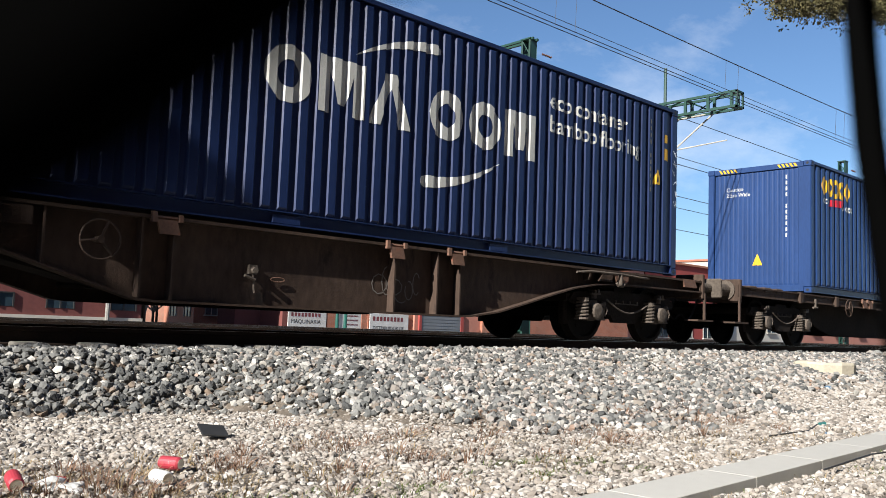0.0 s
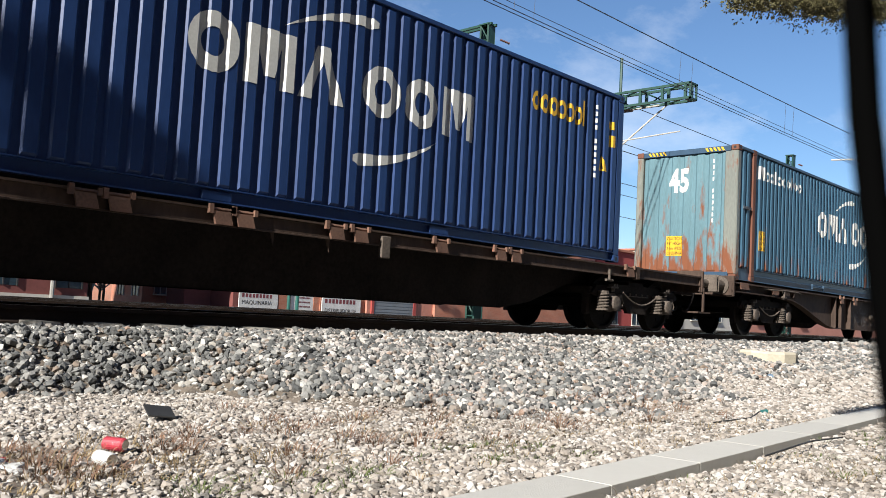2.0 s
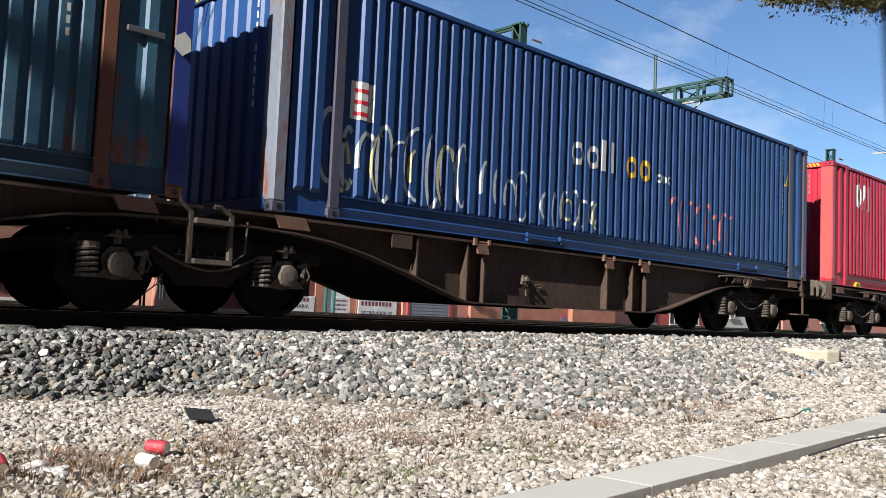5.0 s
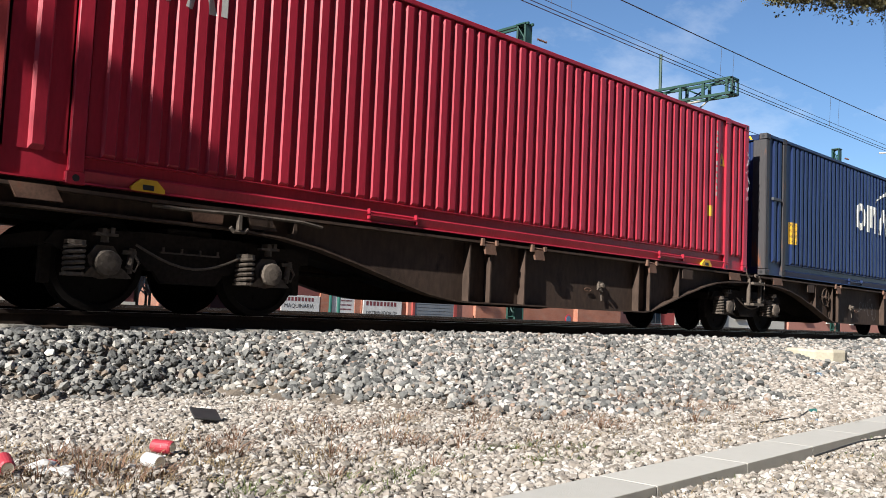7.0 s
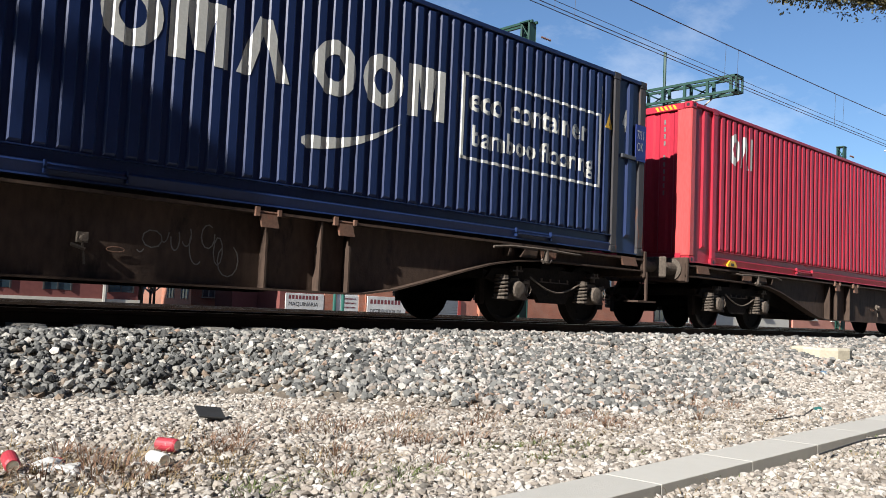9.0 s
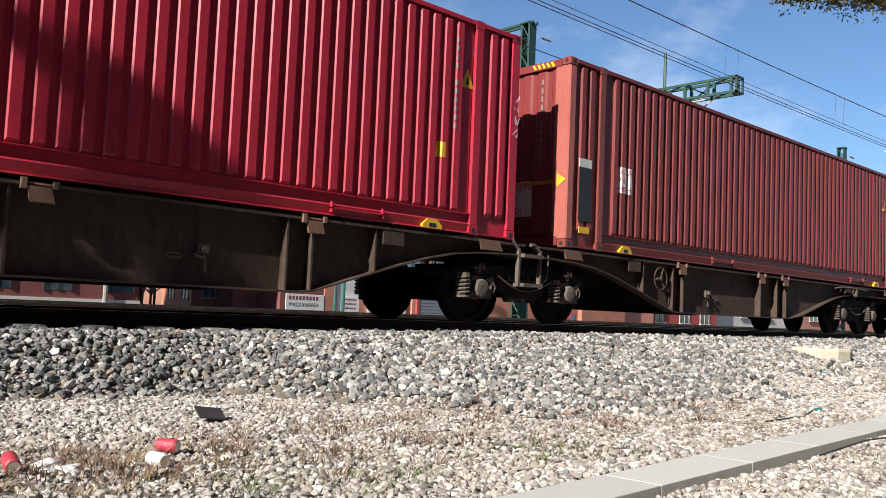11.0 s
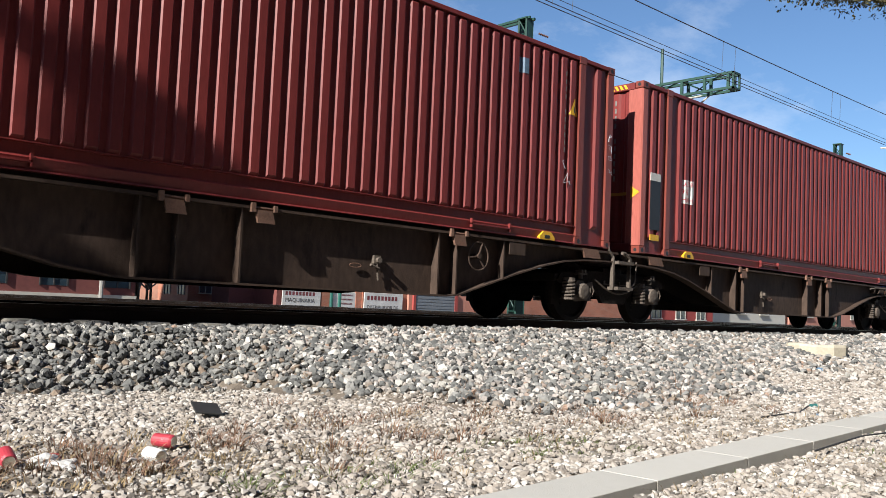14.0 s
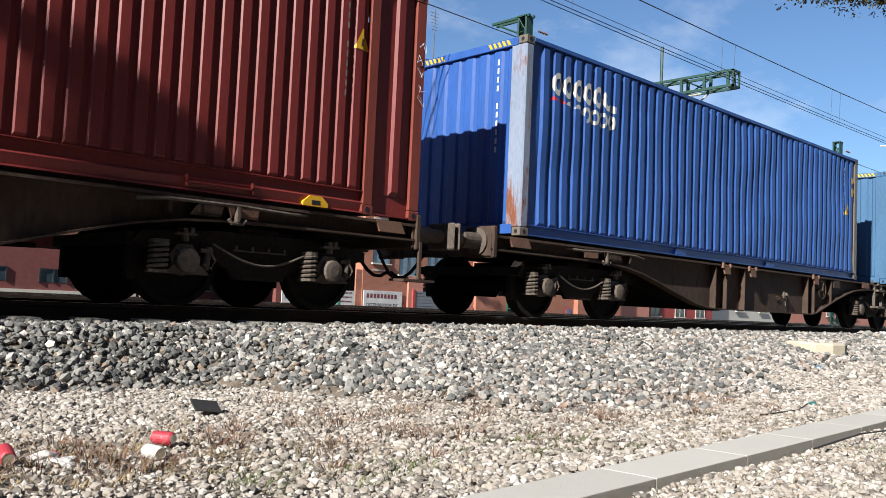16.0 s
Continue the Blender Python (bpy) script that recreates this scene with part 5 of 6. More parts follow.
def wire(y, z, r=0.012, sag=0.0, x0=-40, x1=150, dy=0.0):
    o = thing("overhead_wire", "dark overhead wire above the tracks", "wire", "overhead wires")
    bm = bmesh.new()
    pts = []
    for i in range(int((x1 - x0) / 3.3) + 1):
        x = x0 + i * 3.3
        u = ((x + 4.5) % 26.5) / 26.5
        pts.append((x, y + dy * x, z - 4 * sag * u * (1 - u)))
    tube(bm, pts, r, 5)
    part("wire", bm, M_WIRE, o)
    return o


def hang(x, low, k):
    """Height of a wire that sags in spans of 56 m."""
    u = (x - 5 + 28) % 56 - 28
    return low + EYE_Z + k * u * u


cat_line = thing("overhead_wire", "messenger and contact wires with droppers above the train", "wire", "overhead wires")
for yy, low, k, r in ((MID_Y - 0.03, 5.20, 0.00032, 0.008), (MID_Y + 0.09, 5.20, 0.00032, 0.008), (MID_Y + 0.03, 5.34, 0.00032, 0.006), (MID_Y, 5.93, 0.00060, 0.011)):
    bm = bmesh.new()
    tube(bm, [(x, yy, hang(x, low, k)) for x in np.arange(-51, 145.1, 2)], r, 5)
    part("wire", bm, M_WIRE, cat_line)
for i in range(20):
    x = -6.3 + i * 5.8
    for d in (0, 0.55):
        bm = bmesh.new()
        rod(bm, (x + d, MID_Y + 0.03, hang(x + d, 5.2, 0.00032)), (x + d, MID_Y, hang(x + d, 5.93, 0.00060)), 0.004, 4)
        part("dropper", bm, M_WIRE, cat_line)
# the poles that carry it, out of the view's way
for x in (-23.0, 33.0, 89.0):
    bm = bmesh.new()
    rod(bm, (x, MID_Y + 0.6, hang(x, 5.93, 0.00060)), (x, 11.6, 6.5 + EYE_Z), 0.03, 6)
    part("stay", bm, M_TUBE, cat_line)
wire(13.85, 5.14 + EYE_Z, 0.012)
wire(13.85, 6.6 + EYE_Z, 0.012)
wire(17.3, 5.2 + EYE_Z, 0.012)
wire(17.3, 6.7 + EYE_Z, 0.012)
wire(18.9, 5.2 + EYE_Z, 0.012)
wire(18.9, 4.3 + EYE_Z, 0.012)


# ---- buildings ----
def window(parent, x, y, z, w, h, shutter=0.0, frame_m=None, awning=False, face="front", sill=True):
    """A window set into the wall at its lower left corner; the wall faces -y (front) or -x (side)."""
    def q(a, b, c):
        return (x + a, y + b, z + c) if face == "front" else (x + b, y - a, z + c)

    def bx(bm, a0, a1, b0, b1, c0, c1):
        p0, p1 = q(a0, b0, c0), q(a1, b1, c1)
        box(bm, *sorted((p0[0], p1[0])), *sorted((p0[1], p1[1])), *sorted((p0[2], p1[2])))
    frame_m = frame_m or M_ALU
    bm = bmesh.new()
    bx(bm, -0.06, 0, -0.02, 0.1, -0.02, h), bx(bm, w, w + 0.06, -0.02, 0.1, -0.02, h), bx(bm, 0, w, -0.02, 0.1, h - 0.05, h), bx(bm, w / 2 - 0.03, w / 2 + 0.03, -0.01, 0.08, 0, h - 0.05)
    fr = part("window", bm, frame_m, parent)
    bm = bmesh.new()
    bx(bm, 0, w, 0.035, 0.05, 0, h - 0.05)
    part("pane", bm, M_PANE if frame_m is not M_DARKFRAME else M_SKYPANE, fr)
    if sill:
        bm = bmesh.new()
        bx(bm, -0.12, w + 0.12, -0.12, 0.1, -0.10, -0.02)
        part("sill", bm, M_STONE, fr)
    if shutter:
        bm = bmesh.new()
        n, rows = 24, []
        for i in range(2 * n + 1):
            c = h - 0.05 - i * (h * shutter) / (2 * n)
            rows.append([bm.verts.new(q(0.02, 0.03 - 0.010 * (i % 2), c)), bm.verts.new(q(w - 0.02, 0.03 - 0.010 * (i % 2), c))])
        for ra, rb in zip(rows, rows[1:]):
            bm.faces.new((ra[0], ra[1], rb[1], rb[0]))
        part("shutter", bm, M_SHUTTER, fr)
    if awning:
        bm = bmesh.new()
        for i in range(8):
            a = -0.2 + i * (w + 0.4) / 8
            vs = [bm.verts.new(q(*v)) for v in ((a, -0.02, h + 0.15), (a + (w + 0.4) / 8, -0.02, h + 0.15), (a + (w + 0.4) / 8, -0.75, h - 0.12), (a, -0.75, h - 0.12), (a, -0.78, h - 0.34 - 0.05 * (i % 2)), (a + (w + 0.4) / 8, -0.78, h - 0.34 - 0.05 * (i % 2)))]
            bm.faces.new(vs[:4])
            bm.faces.new((vs[3], vs[2], vs[5], vs[4]))
        bmesh.ops.remove_doubles(bm, verts=bm.verts, dist=0.001)
        part("awning", bm, M_AWNING, fr)


def balcony_block():
    """The block with stone-capped brick balconies."""
    b = thing("apartment_building", "dark brick apartment block with stepped stone-capped balconies", "building", "buildings behind the tracks")
    y, x1 = 39.0, 18.2
    part("wall", boxed((-30, 19.6, 40.3, 54, 3.2, 24)), M_BRICKDARK, b)
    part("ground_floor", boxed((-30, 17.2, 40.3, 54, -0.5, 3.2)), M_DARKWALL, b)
    for k in range(7):
        z = 0.06 + 3.6 + k * 2.98
        bm = boxed((14.95, x1, y - 0.05, 40.3, z - 0.62, z + 0.62), (-30, 14.95, y - 0.05, 40.3, z - 0.62, z + 0.25))
        fr = part("balcony", bm, M_BRICKL, b)
        bm = boxed((14.95, x1 + 0.05, y - 0.14, y + 0.2, z + 0.62, z + 0.75), (-30, 15.05, y - 0.14, y + 0.2, z + 0.25, z + 0.38), (14.92, 15.08, y - 0.13, y + 0.2, z + 0.38, z + 0.62))
        part("coping", bm, M_STONE, fr)
        # glazed strip and shutters behind the low parapet
        for j, x in enumerate((12.3, 9.5, 6.6, 3.6)):
            window(b, x, y + 0.02, z + 0.40, 2.6, 1.95, 0.64 if (k + j) % 3 else 0.5, M_STONE, sill=False)
        if k % 2 == 0:
            bm = boxed((15.15, x1 - 0.05, y + 0.02, y + 0.10, z + 0.75, z + 0.81), (15.15, x1 - 0.05, y + 0.02, y + 0.10, z + 2.12, z + 2.2))
            for j in range(5):
                box(bm, 15.15 + j * 0.74 - 0.02, 15.15 + j * 0.74 + 0.05, y + 0.02, y + 0.10, z + 0.81, z + 2.12)
            gl = part("balcony_glazing", bm, M_STONE, b)
            for j in range(4):
                part("pane", boxed((15.2 + j * 0.74, 15.87 + j * 0.74, y + 0.05, y + 0.065, z + 0.81, z + 2.12)), M_SKYPANE, gl)
        part("balcony_wall", boxed((14.8, 15.0, y + 0.2, 40.3, z - 0.6, z + 2.3)), M_STONE, b)


def brick_block():
    """Four storeys of orange brick over shops, in three stepped sections, with dark windows and green awnings."""
    b = thing("apartment_building", "orange brick apartment block with dark windows and green awnings", "building", "buildings behind the tracks")
    y0, xa, top = 40.0, 31.7, 15.65
    part("wall", boxed((xa, 41.0, y0, 48.4, -0.3, top)), M_BRICKO2, b)
    part("middle_wall", boxed((41.0, 51.5, y0 - 0.40, 48.4, -0.3, top + 0.42)), M_BRICKO2, b)
    part("end_wall", boxed((51.5, 57.0, y0 - 0.80, 48.4, -0.3, top + 0.42)), M_BRICKO2, b)
    part("parapet", boxed((xa - 0.08, 40.97, y0 - 0.08, y0 + 0.25, top, top + 0.12), (xa - 0.08, xa + 0.25, y0 + 0.25, 48.4, top, top + 0.12)), M_STONE, b)
    part("parapet", boxed((40.95, 51.47, y0 - 0.46, y0, top + 0.42, top + 0.50)), M_STONE, b)
    for x, yy, s in ((34.6, 43.4, 0.55), (33.0, 44.0, 0.40)):
        bm = boxed((x, x + s * 1.6, yy, yy + s * 1.6, top - 0.1, top + 2.6 * s + 0.9), (x - 0.1, x + s * 1.6 + 0.1, yy - 0.1, yy + s * 1.6 + 0.1, top + 2.6 * s + 0.9, top + 2.6 * s + 1.1))
        part("chimney", bm, M_DARKWALL, b)
    rng2 = random.Random(3)
    # lower left corner x, width, height, lift and the wall's face
    columns = ((32.4, 1.25, 1.45, 0.6, y0), (34.5, 1.30, 1.95, 0, y0), (36.85, 1.25, 1.45, 0.6, y0), (38.75, 1.32, 1.95, 0, y0),
               (42.3, 1.20, 1.45, 0.6, y0 - 0.4), (46.1, 1.45, 1.95, 0, y0 - 0.4), (48.95, 1.85, 1.95, 0, y0 - 0.4), (53.6, 1.4, 1.95, 0, y0 - 0.8))
    for k in range(4):
        z = 2.48 + k * 3.11
        for i, (x, w, h, lift, yy) in enumerate(columns):
            window(b, x, yy - 0.06, z + lift, w, h, rng2.choice((0, 0, 0.25, 0.9 if lift == 0 else 0.3)), M_DARKFRAME, awning=k in (2, 3) and (i < 4 or (i < 6 and k == 2)))
            if lift:
                part("window_apron", boxed((x - 0.05, x + w + 0.05, yy - 0.04, yy, z + 0.12, z + 0.2)), M_STONE, b)
        window(b, xa - 0.06, 45.5, z + 0.1, 2.2, 1.9, 0.9 if k > 1 else 0.5, face="side")


def low_block(name, label, x0, x1, y, ytop, height_z, material, gable=False, windows=()):
    b = thing("house", label, "building", "buildings behind the tracks")
    part("wall", boxed((x0, x1, y, ytop, -0.3, height_z)), material, b)
    if gable:
        bm = bmesh.new()
        mid = (x0 + x1) / 2
        slab(bm, [(x0 - 0.2, height_z), (x1 + 0.2, height_z), (mid, height_z + 1.1)], y - 0.2, ytop)
        part("roof", bm, material, b)
    else:
        part("roof", boxed((x0 - 0.15, x1 + 0.15, y - 0.15, ytop, height_z, height_z + 0.18)), M_TILE, b)
    for x, z, w, h, s in windows:
        window(b, x, y - 0.06, z, w, h, s)
    return b


# the reflected sky's blue is put into the panes' base colour
M_SKYPANE = mat("glazing tinted with sky reflection", (0.10, 0.17, 0.24), 0.12, vary=0.3, scale=1, spec=0.8)
M_DARKFRAME = mat("dark window frame", (0.05, 0.04, 0.035), 0.5)


def brickwork(name, a, b, mortar, scale_m=1.0):
    m = bpy.data.materials.new(name)
    m.use_nodes = True
    n, link = m.node_tree.nodes, m.node_tree.links.new
    bs = n["Principled BSDF"]
    bs.inputs["Roughness"].default_value = 0.92
    co = n.new("ShaderNodeTexCoord")
    sep, com, ad = n.new("ShaderNodeSeparateXYZ"), n.new("ShaderNodeCombineXYZ"), n.new("ShaderNodeMath")
    link(co.outputs["Object"], sep.inputs[0])
    link(sep.outputs[0], ad.inputs[0])
    link(sep.outputs[1], ad.inputs[1])
    link(ad.outputs[0], com.inputs[0])
    link(sep.outputs[2], com.inputs[1])
    br = n.new("ShaderNodeTexBrick")
    br.inputs["Scale"].default_value = 1.0
    br.inputs["Brick Width"].default_value, br.inputs["Row Height"].default_value = 0.26, 0.068
    br.inputs["Mortar Size"].default_value = 0.007
    br.inputs["Color1"].default_value, br.inputs["Color2"].default_value, br.inputs["Mortar"].default_value = (*a, 1), (*b, 1), (*mortar, 1)
    link(com.outputs[0], br.inputs["Vector"])
    nz2 = n.new("ShaderNodeTexNoise")
    nz2.inputs["Scale"].default_value, nz2.inputs["Detail"].default_value = 0.7, 6
    link(co.outputs["Object"], nz2.inputs["Vector"])
    mr = n.new("ShaderNodeMapRange")
    mr.inputs[1].default_value, mr.inputs[2].default_value, mr.inputs[3].default_value, mr.inputs[4].default_value = 0.3, 0.7, 0.8, 1.15
    link(nz2.outputs[0], mr.inputs[0])
    mul = n.new("ShaderNodeMixRGB")
    mul.blend_type, mul.inputs[0].default_value = "MULTIPLY", 1
    link(br.outputs[0], mul.inputs[1])
    link(mr.outputs[0], mul.inputs[2])
    link(mul.outputs[0], bs.inputs["Base Color"])
    return m


M_BRICKDARK = brickwork("dark brick wall", (0.115, 0.040, 0.034), (0.14, 0.050, 0.040), (0.13, 0.09, 0.08))
M_BRICKL = brickwork("red-brown brick wall", (0.20, 0.085, 0.055), (0.25, 0.105, 0.068), (0.20, 0.135, 0.10))
M_BRICKO2 = brickwork("orange brick wall", (0.31, 0.108, 0.064), (0.36, 0.132, 0.078), (0.33, 0.20, 0.145))
balcony_block()
brick_block()
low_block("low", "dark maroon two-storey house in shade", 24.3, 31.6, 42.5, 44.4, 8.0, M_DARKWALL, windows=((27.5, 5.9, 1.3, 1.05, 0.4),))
low_block("red", "red rendered house with a gable", 32.6, 41.4, 60, 75, 11.4, M_REDWALL, gable=True)
low_block("redtwo", "red brick house further back", 30.6, 33.2, 62, 75, 11.0, M_BRICKL, windows=((31.0, 7.0, 0.8, 1.2, 0),))
low_block("far", "distant red brick house with small windows", 38.0, 45.0, 80, 95, 12.2, M_BRICKL, windows=((39.0, 9.6, 0.9, 1.3, 0), (41.0, 9.6, 0.9, 1.3, 0)))
low_block("pink", "salmon rendered house along the street", 52, 61.8, 41.0, 55, 7.0, M_PINK, windows=((53.5, 0.5, 1.4, 1.3, 0), (57, 0.5, 1.8, 1.3, 0)))
low_block("redthree", "red rendered house along the street", 62, 74.5, 41.0, 55, 7.0, M_REDWALL, windows=((64, 0.6, 1.5, 1.3, 0), (68, 0.6, 1.5, 1.3, 0), (71.5, 0.6, 1.5, 1.3, 0)))
low_block("white", "pale rendered house along the street", 75, 92, 42.0, 55, 8.0, M_STONE, windows=((81, 1.4, 1.8, 1.6, 0), (86, 1.4, 1.8, 1.6, 0)))
low_block("pinktwo", "salmon rendered house along the street", 93, 150, 42.0, 60, 8.0, M_PINK, windows=((97, 1.4, 2, 1.6, 0), (103, 1.4, 2, 1.6, 0), (110, 1.4, 2, 1.6, 0.4)))
street_house = low_block("orange", "sunlit orange brick house with balconies in the side street", 29.3, 32.4, 57.0, 61.7, 7.0, M_BRICKO2, windows=((30.2, 1.0, 0.9, 1.2, 0),))
for k in range(2):
    for yy in (58.4, 60.6):
        window(street_house, 29.24, yy, 0.8 + 2.7 * k, 0.9, 1.6, 0.3, M_STONE, face="side", sill=False)
    part("balcony", boxed((28.3, 29.3, 58.6, 60.8, 2.4 + 2.7 * k, 2.55 + 2.7 * k), (28.3, 28.36, 58.6, 60.8, 2.55 + 2.7 * k, 3.4 + 2.7 * k)), M_TILE, street_house)
low_block("grey", "pale grey house at the end of the side street", 30.5, 40.0, 78, 90, 9.0, M_STONE, windows=((33.0, 2.0, 1.2, 1.4, 0), (35.4, 2.0, 1.2, 1.4, 0)))


def bare_tree(x, y, h, seed):
    """A leafless street tree: trunk, forks and fine twigs."""
    r3 = random.Random(seed)
    t = thing("bare_tree", "leafless grey street tree with fine twigs", "tree", "street trees")
    bm = bmesh.new()
    rod(bm, (x, y, -0.3), (x, y, h * 0.4), 0.10, 7, 0.07)
    part("trunk", bm, M_BARK, t)
    bm = bmesh.new()

    def grow(a, way, length, r, depth):
        e = a + way * length
        rod(bm, a, e, r, 4, r * 0.6)
        if depth:
            for _ in range(3):
                d = (way + Vector((r3.uniform(-0.8, 0.8), r3.uniform(-0.8, 0.8), r3.uniform(-0.3, 0.7)))).normalized()
                grow(e, d, length * r3.uniform(0.55, 0.8), r * 0.55, depth - 1)
    for _ in range(6):
        grow(Vector((x, y, h * r3.uniform(0.15, 0.38))), Vector((r3.uniform(-0.9, 0.9), r3.uniform(-0.9, 0.9), 0.8)).normalized(), h * 0.2, 0.06, 4)
    part("branch_crown", bm, M_TWIGS, t)


for i, (x, y) in enumerate(((20.2, 45.0), (21.6, 48.5), (23.4, 52.0), (24.9, 53.5), (25.8, 56.0), (25.2, 58.0))):
    bare_tree(x, y, 5.0, i + 1)


# street-level fronts
def shop_sign(x, y, z, w, h, lines):
    s = thing("shop_sign", "white shop sign with dark lettering", "sign", "shop signs")
    part("board", boxed((x, x + w, y - 0.06, y, z, z + h), bevel=0.008), M_PANEL, s)
    for i, (kind, size) in enumerate(lines):
        zz = z + h - (i + 0.85) * h / len(lines)
        if kind == "bar":
            bm = bmesh.new()
            for k in range(9):
                flat(bm, ((k * size * 0.75, 0), (k * size * 0.75 + size * 0.5, 0), (k * size * 0.75 + size * 0.5, size * 0.7), (k * size * 0.75, size * 0.7)))
        else:
            bm = lettering(kind, size)
        hi = max(v.co.x for v in bm.verts)
        sc = min(1, w * 0.86 / hi)
        for v in bm.verts:
            v.co = Vector((x + w * 0.07 + v.co.x * sc, y - 0.066, zz + v.co.z))
        part("lettering", bm, M_BLACK if kind != "bar" else M_SIGNINK, s)


shop_sign(26.2, 40.14, -0.15, 2.55, 1.5, [("bar", 0.3), ("MAQUINARIA", 0.32), ("ALIMENTACION", 0.30), ("SERVICIO TECNICO", 0.28)])
shop_sign(30.15, 40.14, -0.15, 1.1, 1.5, [("bar", 0.12), ("bar", 0.12), ("bar", 0.12), ("bar", 0.12), ("bar", 0.12), ("bar", 0.12)])
shop_sign(31.75, 39.94, -0.15, 3.0, 1.55, [("bar", 0.36), ("DISTRIBUIDOR DE", 0.30), ("bar", 0.16)])
shop_sign(45.5, 39.94, -0.15, 2.0, 1.1, [("bar", 0.25), ("COCINAS", 0.2), ("MUEBLES DE BAÑO", 0.2), ("ACCESORIOS", 0.2)])
shop_sign(49.0, 39.94, -0.15, 2.4, 1.1, [("bar", 0.25), ("bar", 0.2), ("bar", 0.2)])
shop_sign(53.0, 39.9, -0.15, 1.6, 1.0, [("bar", 0.2), ("bar", 0.16), ("bar", 0.16)])
shop_sign(55.2, 39.9, -0.1, 1.6, 1.2, [("bar", 0.2), ("bar", 0.16), ("bar", 0.16)])
wl = thing("street_wall", "maroon street front with a pale plinth", "wall", kind="structure")
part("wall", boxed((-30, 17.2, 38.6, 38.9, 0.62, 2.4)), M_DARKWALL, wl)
part("plinth", boxed((-30, 17.25, 38.5, 38.9, -0.3, 0.62)), M_STONE, wl)
for x in (10.5, 13.0, 15.8):
    window(wl, x, 38.55, 0.95, 1.1, 0.6, 0, M_BLACKBOX, sill=False)
bm = bmesh.new()
rod(bm, (15.55, 38.4, -0.3), (15.55, 38.4, 2.2), 0.10, 8)
part("downpipe", bm, M_ALU, wl)
sf = thing("shop_front", "salmon shop fronts under the brick block", "wall", kind="structure")
part("front", boxed((35.2, 62, 39.82, 39.98, -0.3, 2.4)), M_PINK, sf)
bm = bmesh.new()
for k in range(18):
    box(bm, 35.7, 39.1, 39.74 - 0.015 * (k % 2), 39.82, -0.3 + 0.1 * k, -0.2 + 0.1 * k)
part("roller_shutter", bm, M_GREYSHUTTER, sf, "grey metal roller shutter")
part("shutter_frame", boxed((39.1, 39.35, 39.7, 39.82, -0.3, 1.6), (35.5, 35.7, 39.7, 39.82, -0.3, 1.6)), M_REDWALL, sf)
part("brick_pier", boxed((28.8, 29.65, 40.1, 42.5, -0.3, 2.6)), M_BRICKO2, sf)
part("front", boxed((25.9, 28.8, 40.2, 42.5, -0.3, 2.6)), M_DARKWALL, sf)
part("front", boxed((29.65, 31.25, 40.16, 40.5, -0.3, 2.6)), M_PANEL, sf)
part("brick_pier", boxed((31.25, 31.69, 40.05, 42.5, -0.3, 2.6)), M_BRICKO2, sf)
part("plinth", boxed((41, 44.5, 39.74, 39.82, -0.3, 0.6)), M_DARKWALL, sf)


def pole(x, y, h, r, material, label, lamp=False):
    p = thing("street_lamp" if lamp else "pole", label, "lamp" if lamp else "pole", "street poles")
    bm = bmesh.new()
    rod(bm, (x, y, 0), (x, y, h), r, 8, r * 0.7)
    part("post", bm, material, p)
    if lamp:
        bm = bmesh.new()
        rod(bm, (x, y, h), (x - 1.1, y, h + 0.1), 0.04, 6)
        part("bracket", bm, material, p)
        part("lamp_head", boxed((x - 1.9, x - 1.0, y - 0.12, y + 0.12, h + 0.02, h + 0.14), bevel=0.03), M_STONE, p)


pole(27.4, 36.5, 11.0, 0.10, M_TEALPOLE, "teal street lamp post with a flat head", True)
pole(26.5, 36.0, 2.6, 0.10, M_TEALPOLE, "thin teal painted steel post")
pole(41.5, 36.0, 2.6, 0.12, M_MAST, "thick green painted steel post")
pole(40.7, 36.0, 2.6, 0.06, M_PANEL, "thin white painted steel post")
sg = thing("road_sign", "round blue and red no-parking sign on a post", "sign")
bm = bmesh.new()
lathe(bm, [(0.34, 37.0), (0.34, 37.03)], "y", 20, (47.6, 0, 0.62))
part("disc", bm, M_REDINK, sg)
bm = bmesh.new()
lathe(bm, [(0.27, 36.985), (0.27, 37.0)], "y", 20, (47.6, 0, 0.62))
part("disc_face", bm, M_BLUEBAG, sg)
bm = bmesh.new()
rod(bm, (47.6, 37.05, -0.3), (47.6, 37.05, 0.7), 0.04, 6)
part("post", bm, M_PANEL, sg)


def antenna(x, y, z, h):
    a = thing("roof_antenna", "thin roof antenna mast", "antenna", "roof antennas")
    bm = bmesh.new()
    rod(bm, (x, y, z), (x, y, z + h), 0.04, 5)
    for k in range(6):
        w = 0.5 - 0.05 * k
        rod(bm, (x - w, y, z + h - 0.3 - 0.25 * k), (x + w, y, z + h - 0.3 - 0.25 * k), 0.015, 4)
    part("mast", bm, M_WIRE, a)


antenna(42.0, 46.0, 16.0, 6.5)
antenna(38.5, 66, 11.5, 5.0)
antenna(33.5, 66, 10.0, 4.5)

